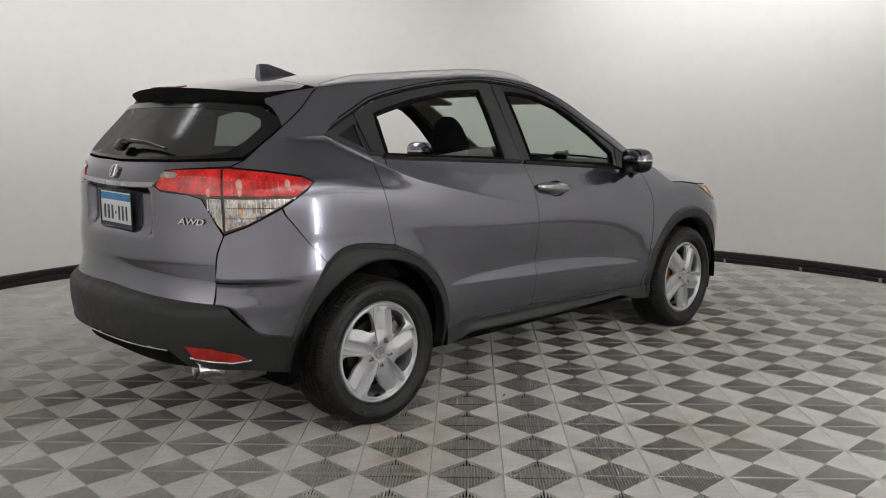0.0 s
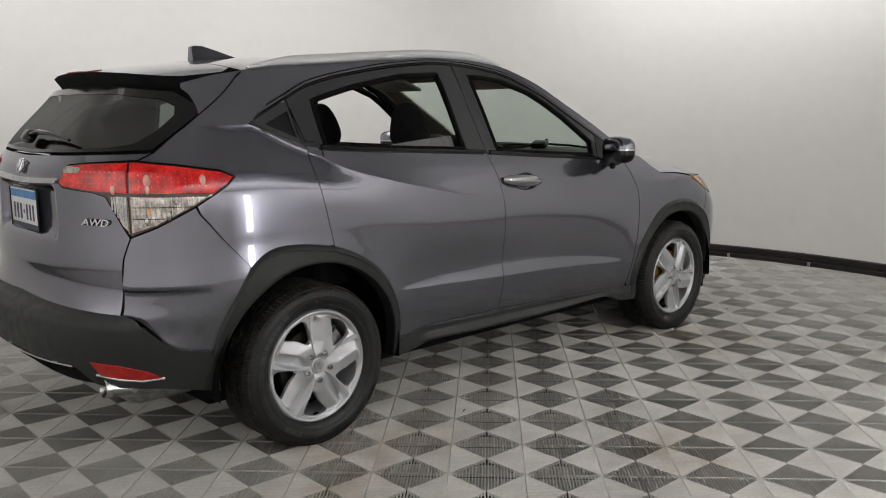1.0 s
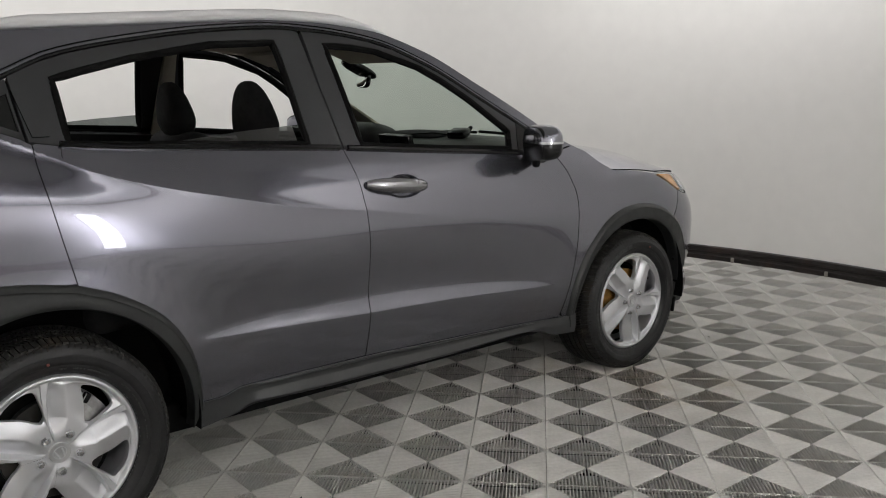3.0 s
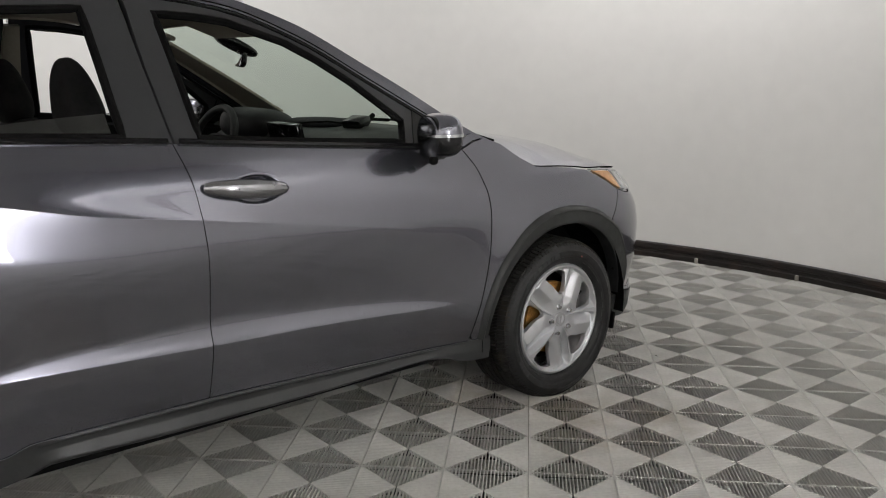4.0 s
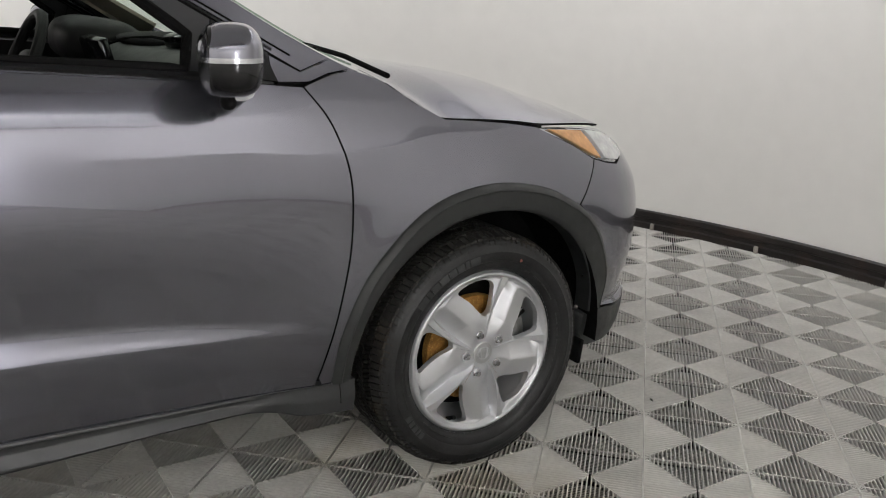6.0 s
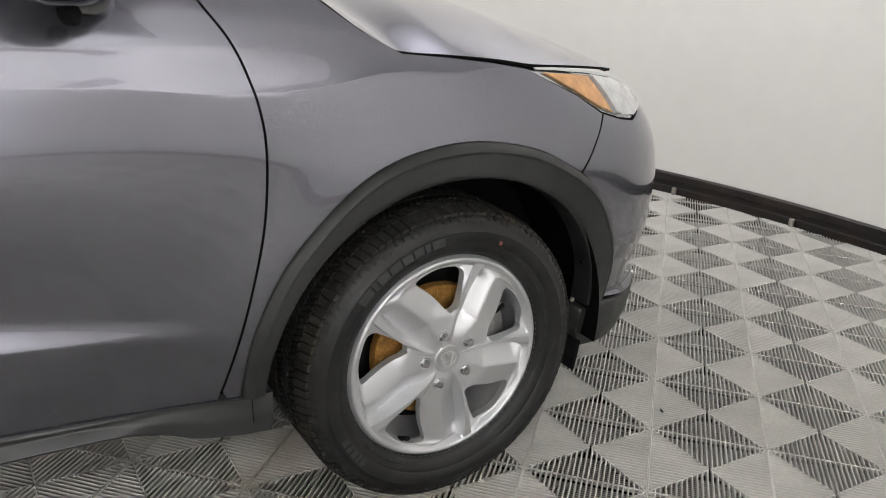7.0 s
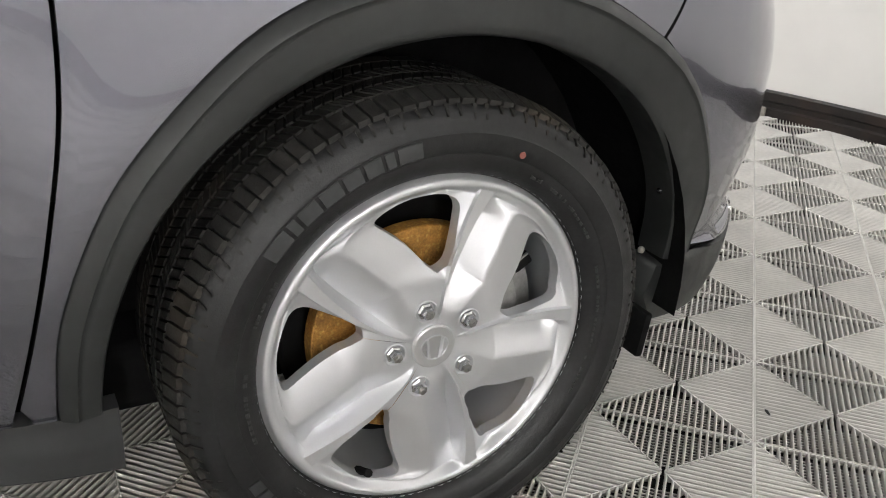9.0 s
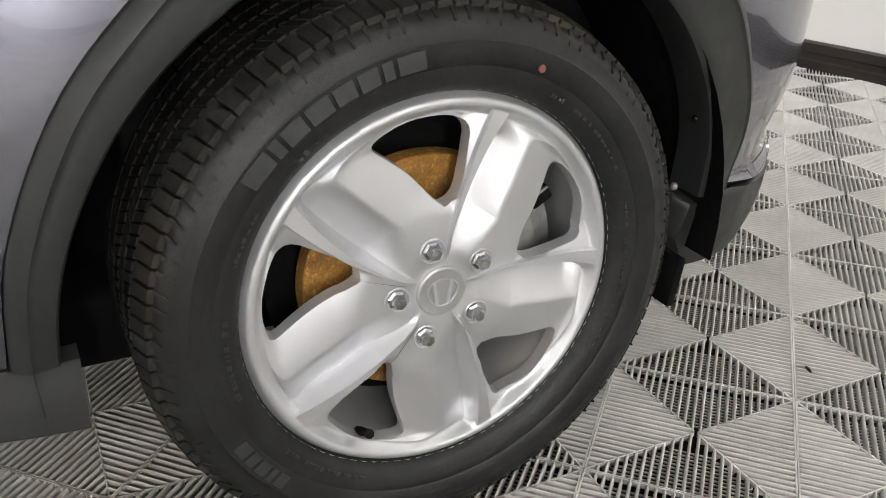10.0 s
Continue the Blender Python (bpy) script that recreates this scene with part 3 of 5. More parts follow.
for side in ("right", "left"):
    skin, flip = (flank, False) if side == "right" else (flank_left, True)

    def sheet(name, loops, material, parent=car, label="", **more):
        more.setdefault("step", 0.011)
        return panel(name, loops, skin, material, parent, label, flip=flip, **more)

    def at_skin(s, z, out=0.0):
        p = skin(np.array([s]), np.array([z]))[0]
        return Vector(p) + Vector((0, -out if side == "right" else out, 0))

    # pressed lines of the doors
    def pressed(a, b):
        n = 40
        xs = np.linspace(a, b, n)
        ledge = [[(x, float(ledge_low(x)) + f * float(ledge_high(x) - ledge_low(x)) + o) for x in xs] for f, o in ((0, -0.005), (0, 0), (0.25, 0), (0.6, 0), (1.0, 0), (1.3, 0))]
        xh = np.linspace(a if a > 1 else 0.085, min(b, 1.8), n)
        return ledge + [[(x, float(haunch_line(x)) + f * float(haunch_soft(min(x, 1.1)))) for x in xh] for f in (2.0 if a < 1 else 1.2, 0.95, 0.6, 0.3, 0.04, -0.04)]

    # doors
    front_door = sheet("front_door", [mid_seam[::-1] + run(belt, 1.06, 2.1)[0:] + front_seam + [(1.87, 0.344), (1.458, 0.360)], [(1.273 + 0.092 * math.cos(a), 0.994 + 0.046 * math.sin(a)) for a in np.linspace(0, 2 * math.pi, 30, endpoint=False)]], PAINT, seam=BLACK, creases=pressed(1.11, 2.10) + [[(x, float(shoulder_line(x)) + o) for x in np.linspace(1.62, 2.13, 30)] for o in (-0.001, 0.003, 0.014, 0.028)])
    rear_door = sheet("rear_door", [run(belt, 0.035, 1.035) + mid_seam + [(0.8, 0.376), (0.6, 0.375), (0.52, 0.353)] + arch_rear[::-1] + rear_seam[::-1][1:]], PAINT, seam=BLACK, creases=[q for q in pressed(0.47, 1.085)])
    # window frames of the doors
    rear_hole = [(0.126, 1.195), (0.53, 1.176), (0.913, 1.156), (0.905, 1.25), (0.885, 1.45), (0.874, 1.508), (0.635, 1.495), (0.357, 1.447), (0.2, 1.409), (0.114, 1.384)]
    front_hole = [(1.128, 1.143), (1.5, 1.112), (1.86, 1.090), (1.881, 1.165), (1.709, 1.297), (1.6, 1.367), (1.495, 1.423), (1.307, 1.483), (1.2, 1.496), (1.077, 1.499)]
    sheet("window_frame", [run(belt, 0.02, 1.048) + [(1.01, 1.35), (0.985, 1.546)] + run(window_top, 0.96, 0.0), rear_hole], PILLAR, rear_door, "dark window frame and pillar trim", deep=0.03)
    sheet("window_frame", [[(1.052, 1.136)] + run(belt, 1.06, 2.05) + run(window_top, 2.05, 1.0) + [(1.015, 1.35)], front_hole], PILLAR, front_door, "dark window frame and pillar trim", deep=0.03)
    sheet("quarter_trim", [[(-0.207, 1.30)] + run(belt, -0.15, 0.012, 6) + [(-0.006, 1.385)] + run(window_top, -0.03, -0.19, 6),
                           [(-0.129, 1.296), (0.002, 1.241), (-0.01, 1.345)]], PILLAR, car, "small triangular quarter window trim", deep=0.012)
    sheet("quarter_glass", [[(-0.132, 1.296), (0.004, 1.238), (-0.008, 1.348)]], GLOSS_BLACK, car, lift=-0.008, deep=0.004, gap=0.0)
    sheet("hidden_handle", [[(0.0, 1.355), (0.035, 1.365), (0.052, 1.352), (0.085, 1.235), (0.078, 1.222), (0.03, 1.222)]], PILLAR, rear_door, "upright hidden door handle", lift=0.006, deep=0.012, step=0.01, seam=BLACK)
    # part-lowered rear glass
    sheet("window_glass", [[(0.12, 1.10), (0.92, 1.08), (0.925, 1.235), (0.7, 1.222), (0.45, 1.20), (0.25, 1.172), (0.12, 1.15)]], TINTED, rear_door, "half-lowered window pane", lift=-0.022, deep=0.004, gap=0.0)
    # belt mouldings
    for a, b, owner in ((0.10, 1.03, rear_door), (1.065, 1.98, front_door)):
        pts = [at_skin(x, float(belt(x)) + 0.006, 0.004) for x in np.linspace(a, b, 18)]
        part("belt_moulding", tube(pts, 0.010, 8), GLOSS_BLACK, owner)
    # bright line above the windows and a black gutter line
    pts = [at_skin(x, float(window_top(x)) + 0.004, 0.001) for x in np.linspace(-0.17, 2.02, 40)]
    part("window_seal", tube(pts, 0.005, 6), GLOSS_BLACK, car)
    for hole, owner in ((rear_hole, rear_door), (front_hole, front_door)):
        ring = resample(inset(np.array(hole), 0.004), 0.03)
        pts = [at_skin(x, z, -0.004) for x, z in ring]
        part("opening_seal", tube(pts + pts[:2], 0.012, 8), BLACK, owner)
    for over, thick, mm, a, b in ((0.0135, 0.0055, PAINT, -0.15, 2.06), (0.0225, 0.0022, BLACK, -0.1, 2.1)):
        pts = [at_skin(x, float(window_top(x)) + over, 0.0005) for x in np.linspace(a, b, 44)]
        part("pillar_groove" if mm is BLACK else "drip_moulding", tube(pts, thick, 6), mm, car)
    # body side: pillar and quarter panel in one pressing
    quarter = rear_seam[::-1] + run(belt, 0.0, -0.2, 5) + run(window_top, -0.21, 2.12, 40) + run(roof_edge, 2.2, 0.0, 40) + [(-0.155, 1.502), (-0.302, 1.413), (-0.435, 1.337), (-0.54, 1.268), (-0.625, 1.202), (-0.685, 1.176)] \
        + [(-0.542, 1.163), (-0.374, 1.138), (-0.320, 1.112), (-0.357, 1.082), (-0.478, 1.014), (-0.468, 0.985), (-0.388, 0.886), (-0.288, 0.775)] + [q for q in arch_rear_back[1:] if q[0] > -0.28][::-1]
    sheet("rear_quarter_panel", [quarter], PAINT, seam=BLACK)
    sheet("front_fender", [[(2.135, 1.058), (2.19, 1.075)] + hood_seam + [(2.94, 0.872), (3.013, 0.826), (2.985, 0.795), (2.953, 0.763)] + arch_front[::-1] + [(2.140, 0.336)] + [(a + 0.002, b) for a, b in front_seam[::-1][1:]]], PAINT, seam=BLACK, creases=[[(x, float(shoulder_line(x)) + o) for x in np.linspace(2.26, 2.76, 24)] for o in (-0.001, 0.002, 0.012, 0.025)])
    sheet("pillar_foot", [[(2.05, 1.064), (2.137, 1.062), (2.19, 1.079), (2.25, 1.087), (2.2, 1.110), (2.12, 1.0845), (2.05, 1.122)]], PAINT, lift=-0.002)
    # wheel arch mouldings and the sill
    for hub, rim_r, first_a, last_a, outer in (
            (HUB_R, 0.42, math.pi + 0.05, -0.12, arch_rear_back[::-1] + arch_rear[1:]),
            (HUB_F - 0.002, 0.397, math.pi - 0.02, 0.08, [(2.165, 0.336)] + arch_front[1:] + flow([(2.955, 0.672), (3.007, 0.615), (3.058, 0.53), (3.09, 0.44), (3.10, 0.352)]))):
        line = np.array(outer)
        run_ = np.concatenate([[0], np.cumsum(np.linalg.norm(np.diff(line, axis=0), axis=1))])
        f_ = np.linspace(0, 1, 130)
        out_ = np.stack([np.interp(f_ * run_[-1], run_, line[:, k]) for k in (0, 1)], 1)
        ang = first_a + (last_a - first_a) * f_
        in_ = np.stack([hub + rim_r * np.cos(ang), HUB_Z + rim_r * np.sin(ang)], 1)
        wide = np.linalg.norm(in_ - out_, axis=1)
        rows, sign = [], -1 if side == "right" else 1
        # out from the skin by d metres from the outer edge: a chamfered lip, a shallow groove, the broad face and a rounded inner edge
        for d, proud, share in ((0.0, -0.02, 0), (0.0, 0.002, 0), (0.002, 0.005, 0), (0.015, 0.0135, 0), (0.018, 0.0145, 0), (0.021, 0.0125, 0), (0.025, 0.0120, 0), (None, 0.0125, 0.55), (None, 0.0125, 0.8), (None, 0.0115, 0.93), (None, 0.008, 0.985), (None, 0.002, 1.0), (None, -0.05, 1.0)):
            part_way = np.full(len(f_), share) if d is None else np.clip(d / np.maximum(wide, 1e-6), 0, 0.5)
            p = out_ + (in_ - out_) * part_way[:, None]
            q = skin(p[:, 0], p[:, 1])
            q[:, 1] += sign * proud
            rows.append(q)
        n_s, ids = len(f_), np.arange(len(rows) * len(f_)).reshape(len(rows), -1)
        quads = [(ids[r, k], ids[r, k + 1], ids[r + 1, k + 1], ids[r + 1, k]) for r in range(len(rows) - 1) for k in range(n_s - 1)]
        quads += [tuple(ids[:, 0]), tuple(ids[::-1, -1])]
        moulding = mesh_ob("wheel_arch_moulding", np.concatenate(rows), quads if side == "left" else [q[::-1] for q in quads], CLADDING, car)
        moulding.data.set_sharp_from_angle(angle=radians(38))
        tagged(moulding, "black grained plastic wheel arch moulding")
    sill_top = [(0.445, 0.362), (0.52, 0.360), (0.6, 0.380), (1.09, 0.377), (1.46, 0.364), (1.87, 0.348), (2.15, 0.338), (2.225, 0.340)]
    sill_low = [(2.228, 0.252), (2.10, 0.262), (2.01, 0.292), (1.9, 0.302), (1.46, 0.288), (1.0, 0.290), (0.64, 0.300), (0.58, 0.288), (0.41, 0.27)]

    sill_z1, sill_z0 = spline(*sill_top), spline(*sill_low[::-1])
    sill_cut = spline((-0.2, 0.0), (0.0, 0.006), (0.08, 0.009), (0.17, 0.0), (0.38, -0.001), (0.47, 0.003), (0.70, 0.014), (0.80, 0.018), (0.92, 0.012), (1.0, -0.012), (1.2, -0.03))

    def sill_skin(s, z):
        q = around(s, z)
        hi, lo = sill_z1(np.clip(s, 0.45, 2.22)), sill_z0(np.clip(s, 0.42, 2.23))
        down = (hi - z) / (hi - lo)
        mid = smooth((s - 0.56) / 0.14) * smooth((2.03 - s) / 0.14)
        ends = 0.004 + 0.010 * smooth(down / 0.6) * smooth((s - 1.0) / 0.5)
        q[:, 1] -= sill_cut(down) * mid + ends * (1 - mid)
        if side == "left":
            q[:, 1] *= -1
        return q
    downs = [0.0, 0.04, 0.08, 0.12, 0.17, 0.25, 0.38, 0.43, 0.47, 0.53, 0.60, 0.66, 0.72, 0.78, 0.84, 0.90, 0.95, 1.0]
    sweep = np.concatenate([[0.445, 0.447], np.linspace(0.46, 2.222, 110), [2.225]])
    rows = []
    for f in downs:
        hi, lo = sill_z1(sweep), sill_z0(sweep)
        rows.append(sill_skin(sweep, hi - f * (hi - lo)))
    for first, shift in ((True, 0.03), (False, 0.06)):
        edge = (rows[0] if first else rows[-1]).copy()
        edge[:, 1] += shift if side == "right" else -shift
        rows = [edge] + rows if first else rows + [edge]
    n_s, ids = len(sweep), np.arange(len(rows) * len(sweep)).reshape(len(rows), -1)
    quads = [(ids[r, k], ids[r, k + 1], ids[r + 1, k + 1], ids[r + 1, k]) for r in range(len(rows) - 1) for k in range(n_s - 1)]
    quads += [tuple(ids[:, 0]), tuple(ids[::-1, -1])]
    skirt = mesh_ob("side_skirt", np.concatenate(rows), quads if side == "left" else [q[::-1] for q in quads], SKIRT_TRIM, car)
    skirt.data.set_sharp_from_angle(angle=radians(40))
    tagged(skirt, "dark plastic side skirt with a rounded lower bulge")
    # black inner wheel housings
    for hub, r in ((HUB_R, 0.415), (HUB_F, 0.405)):
        bm = bmesh.new()
        rows = []
        for y in (-0.845, -0.60, -0.52):
            rr = r + 0.02 if y < -0.55 else 0.05
            rows.append([bm.verts.new((hub + rr * math.cos(a), y if side == "right" else -y, HUB_Z + rr * math.sin(a))) for a in np.linspace(-0.12, math.pi + 0.12, 30)])
        for u, v in zip(rows, rows[1:]):
            for k in range(29):
                bm.faces.new((u[k], u[k + 1], v[k + 1], v[k]))
        part("wheel_liner", bm, LINER, car, "black felt wheel housing")

# ---- roof, bonnet and screens: a height field over (x, v), v from -1 to 1 across ----
crown = spline((-0.78, 1.462), (-0.6, 1.497), (-0.4, 1.527), (-0.2, 1.552), (0.2, 1.585), (0.7, 1.602), (1.1, 1.598), (1.35, 1.576), (1.5, 1.542), (1.62, 1.494), (2.0, 1.306), (2.35, 1.110), (2.44, 1.080),
                (2.5, 1.072), (2.8, 1.042), (3.1, 0.968), (3.25, 0.910), (3.36, 0.855))
edge_z = spline((-0.78, 1.425), (-0.5, 1.458), (-0.2, 1.498), (0.0, 1.517), (0.36, 1.545), (0.65, 1.566), (0.91, 1.582), (1.05, 1.581), (1.3, 1.560), (1.53, 1.488), (1.78, 1.352), (1.94, 1.260), (2.12, 1.152), (2.25, 1.088),
                (2.33, 1.06), (2.41, 1.006), (2.49, 0.965), (2.6, 0.957), (2.71, 0.946), (2.805, 0.932), (3.0, 0.915), (3.17, 0.885), (3.3, 0.835))
tail_y = spline((-0.8, 0.40), (-0.7, 0.50), (-0.5, 0.575), (-0.2, 0.612))
nose_y = spline((2.5, 0.80), (2.775, 0.815), (2.95, 0.79), (3.1, 0.735), (3.2, 0.65), (3.3, 0.50))


def top(x, v):
    x, v = np.asarray(x, float), np.asarray(v, float)
    e, c_ = edge_z(x), crown(x)
    w = side_half(np.clip(x, REAR_X, FRONT_X), e)
    w = np.where(x < REAR_X, tail_y(x) + (side_half(np.full_like(x, REAR_X), np.full_like(x, 1.498)) - 0.612), w)
    w = np.where(x > FRONT_X, nose_y(x) + (side_half(np.full_like(x, FRONT_X), edge_z(np.full_like(x, FRONT_X))) - 0.80) * smooth((2.9 - x) / 0.4), w)
    p = np.interp(x, [0.2, 0.8, 1.3, 1.7, 2.4, 2.6, 2.85, 3.0], [2.0, 2.3, 2.4, 2.2, 2.3, 3.6, 3.4, 2.3])
    return np.stack([x, v * w, e + (c_ - e) * (1 - np.abs(v) ** p)], -1)


def across(right):
    return right + [(a, -b) for a, b in right[::-1]]


panel("roof", [across([(-0.165, 0.99), (0.3, 0.995), (1.2, 0.995), (1.42, 0.97), (1.50, 0.7), (1.53, 0.35), (1.535, 0.0)])], top, PAINT, car, step=0.04)
panel("windscreen", [across([(1.43, 0.955), (1.8, 0.93), (2.2, 0.90), (2.33, 0.80), (2.39, 0.55), (2.42, 0.25)])], top, SCREEN, car, "green-tinted windscreen", lift=0.002, deep=0.005, step=0.05)
for sgn in (1, -1):
    panel("front_pillar", [[(1.425, sgn * 0.965), (1.3, sgn * 0.998), (1.8, sgn * 0.999), (2.27, sgn * 0.999), (2.31, sgn * 0.90), (2.2, sgn * 0.905), (1.8, sgn * 0.935)]], top, PAINT, car, step=0.03)
hood_line = [(2.345, 0.985), (2.41, 0.992), (2.6, 0.994), (2.775, 0.99), (2.95, 0.975), (3.12, 0.95), (3.22, 0.9), (3.27, 0.6), (3.29, 0.3)]
panel("bonnet", [across([(2.44, 0.3), (2.43, 0.6), (2.39, 0.9)] + hood_line)], top, PAINT, car, step=0.018, deep=0.006, seam=BLACK)
panel("cowl_panel", [across([(2.37, 0.5), (2.30, 0.86), (2.36, 0.93), (2.385, 0.90), (2.425, 0.6), (2.435, 0.3)])], top, CLADDING, car, lift=-0.012, step=0.04)
for sgn in (1, -1):
    panel("cowl_corner", [[(2.262, sgn * 0.999), (2.347, sgn * 0.992), (2.392, sgn * 0.905), (2.36, sgn * 0.88), (2.30, sgn * 0.90)]], top, PAINT, car, step=0.02, lift=-0.002)
# spoiler
spoiler = panel("roof_spoiler", [across([(-0.172, 0.98), (-0.30, 0.985), (-0.39, 0.96), (-0.44, 0.88), (-0.49, 0.70), (-0.53, 0.45), (-0.55, 0.2)])], top, PAINT, car, step=0.03, deep=0.062, roll=-0.03, seam=BLACK)


def spoiler_under(x, v):
    q = top(x, v)
    q[:, 2] -= 0.060
    return q


panel("spoiler_underside", [across([(-0.20, 0.97), (-0.30, 0.97), (-0.38, 0.93), (-0.42, 0.85), (-0.47, 0.67), (-0.51, 0.43), (-0.53, 0.2)])], spoiler_under, BLACK, spoiler, step=0.05)
panel("brake_light", [[(-0.546, 0.20), (-0.495, 0.21), (-0.495, -0.21), (-0.546, -0.20)]], top, DEEP_RED, spoiler, "high red brake light", lift=0.0035, deep=0.01)
for sgn, flp in ((1, False), (-1, False)):
    panel("spoiler_side", [[(sgn * (1.285), 1.500), (sgn * 1.142, 1.412), (sgn * 1.010, 1.335), (sgn * 1.0, 1.37), (sgn * 0.97, 1.41), (sgn * 0.93, 1.43), (sgn * 0.93, 1.45), (sgn * 1.1, 1.48)]],
          tail, PAINT, spoiler, step=0.02, lift=0.004, flip=flp)

for sgn, flp in ((1, False), (-1, False)):
    panel("shut_line_backing", [[(sgn * a, b) for a, b in [(0.80, 1.215), (0.95, 1.325), (0.94, 1.43), (1.24, 1.52), (1.33, 1.505), (1.15, 1.385), (1.0, 1.29), (0.84, 1.185)]]], tail, BLACK, car, lift=-0.014, deep=0.004, step=0.03, flip=flp)

# ---- tail ----
tailgate_r = [(0.0, 1.182), (0.376, 1.190), (0.65, 1.198), (0.815, 1.202), (0.765, 1.179)] + [lamp_tail[k] for k in (2, 1, 0, 14, 13, 12, 11)] + [(0.723, 0.905), (0.694, 0.832), (0.677, 0.72), (0.682, 0.628), (0.45, 0.632), (0.283, 0.634), (0.0, 0.642)]


def tail_dish(u, z):
    """The tail's skin with the pressed recess round the number plate."""
    q = tail(u, z)
    a = smooth((0.34 - np.abs(u)) / 0.05) * smooth((1.075 - z) / 0.012) * smooth((z - 0.86) / 0.06)
    fold = 0.018 * smooth((0.80 - z) / 0.1) * smooth((z - 0.60) / 0.12)
    q[:, 0] += 0.03 * a + fold * 0.6
    return q


tailgate = panel("tailgate", [both(tailgate_r)], tail_dish, PAINT, car, step=0.022, seam=BLACK)
panel("rear_window", [both([(0.0, 1.190), (0.376, 1.198), (0.65, 1.206), (0.818, 1.212), (0.90, 1.265), (1.008, 1.338), (1.0, 1.375), (0.9, 1.42), (0.5, 1.44), (0.0, 1.445)])], tail, PRIVACY, tailgate, "dark tinted rear window", deep=0.006, step=0.05)
panel("window_border", [both([(0.0, 1.190), (0.376, 1.198), (0.65, 1.206), (0.818, 1.212), (0.90, 1.265), (1.008, 1.338), (1.0, 1.375), (0.9, 1.42), (0.5, 1.44), (0.0, 1.445)]),
                        both([(0.0, 1.205), (0.376, 1.213), (0.62, 1.222), (0.74, 1.235), (0.82, 1.275), (0.90, 1.335), (0.90, 1.365), (0.83, 1.39), (0.5, 1.41), (0.0, 1.415)])], tail, GLOSS_BLACK, tailgate, "black printed border of the rear window", lift=0.002, deep=0.003, gap=0.002, step=0.03)
for sgn, flp in ((1, False), (-1, False)):
    def m_(pts):
        return [(sgn * a, b) for a, b in pts]
    split = 0.728
    inner_red = [lamp_tail[0], lamp_tail[1], lamp_tail[2], (split, 1.174), (split, 1.058), (0.645, 1.060), (0.573, 1.063), (0.399, 1.074)]
    outer_red = [(split, 1.174), (0.758, 1.175), (0.908, 1.161), (1.076, 1.136), (1.128, 1.112), (1.093, 1.084), (1.035, 1.053), (0.833, 1.056), (split, 1.058)]
    inner_clear = [(0.645, 1.060), (split, 1.058), (split, 0.915), (0.694, 0.946)]
    outer_clear = [(split, 1.058), (0.833, 1.056), (1.035, 1.053), (0.966, 1.015), (0.827, 0.946), (split, 0.915)]
    lamp = panel("tail_light", [m_(lamp_tail)], tail, GASKET, car, "red and clear wraparound tail light", lift=-0.003, deep=0.03, flip=flp)
    for nm, shape, mm in (("red_lens", inner_red, RED_LENS), ("red_lens", outer_red, RED_LENS), ("clear_lens", inner_clear, CLEAR_LENS), ("clear_lens", outer_clear, CLEAR_LENS)):
        panel(nm, [m_(shape)], tail, mm, lamp, lift=0.004, deep=0.01, gap=0.0065, step=0.015, flip=flp)
    for u0, u1, n_rib in ((0.655, 0.722, 6), (0.74, 0.99, 13)):
        for k in range(n_rib):
            u = u0 + (u1 - u0) * (k + 0.5) / n_rib
            low = 0.925 + max(0.0, 0.72 - u) * 1.2 if u < split else 0.92 + (u - split) * 0.40
            rib = [Vector(tail(np.array([sgn * u]), np.array([z]))[0]) + Vector((-0.003, -sgn * 0.003, 0)) for z in np.linspace(low + 0.008, 1.050, 6)]
            part("lens_rib", tube(rib, 0.0035, 6), LAMP_SILVER, lamp)
    # Pink spots paint the red lens's highlights as shapes; amber and silver are bulbs.
    for u, z, size_, mm in ((0.80, 1.105, 0.026, BULB_GLINT), (0.80, 1.078, 0.018, BULB_GLINT), (1.0, 1.105, 0.022, BULB_GLINT), (0.665, 1.076, 0.018, BULB_GLINT), (0.80, 1.0, 0.016, AMBER), (0.87, 0.985, 0.020, LAMP_SILVER), (0.79, 0.965, 0.018, LAMP_SILVER), (0.90, 1.03, 0.014, LAMP_SILVER)):
        q = Vector(tail(np.array([sgn * u]), np.array([z]))[0])
        bm_ = bmesh.new()
        bmesh.ops.create_uvsphere(bm_, u_segments=14, v_segments=8, radius=size_, matrix=Matrix.Translation(q) @ Matrix.Diagonal((0.5, 0.75, 1, 1)))
        part("bulb_lens", bm_, mm, lamp)
    def spot(u, z, size_, mm, nm):
        q = Vector(tail(np.array([sgn * u]), np.array([z]))[0])
        bm_ = bmesh.new()
        bmesh.ops.create_uvsphere(bm_, u_segments=8, v_segments=5, radius=size_, matrix=Matrix.Translation(q) @ Matrix.Diagonal((0.8, 0.8, 1, 1)))
        part(nm, bm_, mm, lamp)
    for row in range(3):
        for k in range(9):
            spot(0.50 + 0.022 * k, 1.095 + 0.020 * row, 0.0055, BULB_GLINT, "lamp_cell")
        for k in range(11):
            spot(0.77 + 0.024 * k, 1.085 + 0.020 * row - 0.0009 * k * row, 0.0055, BULB_GLINT, "lamp_cell")
    for z in (0.975, 1.015):
        u_end = 0.74 + (z - 0.925) / 0.42
        bar_ = [Vector(tail(np.array([sgn * u]), np.array([z]))[0]) + Vector((-0.005, -sgn * 0.005, 0)) for u in np.linspace(0.742, u_end, 6)]
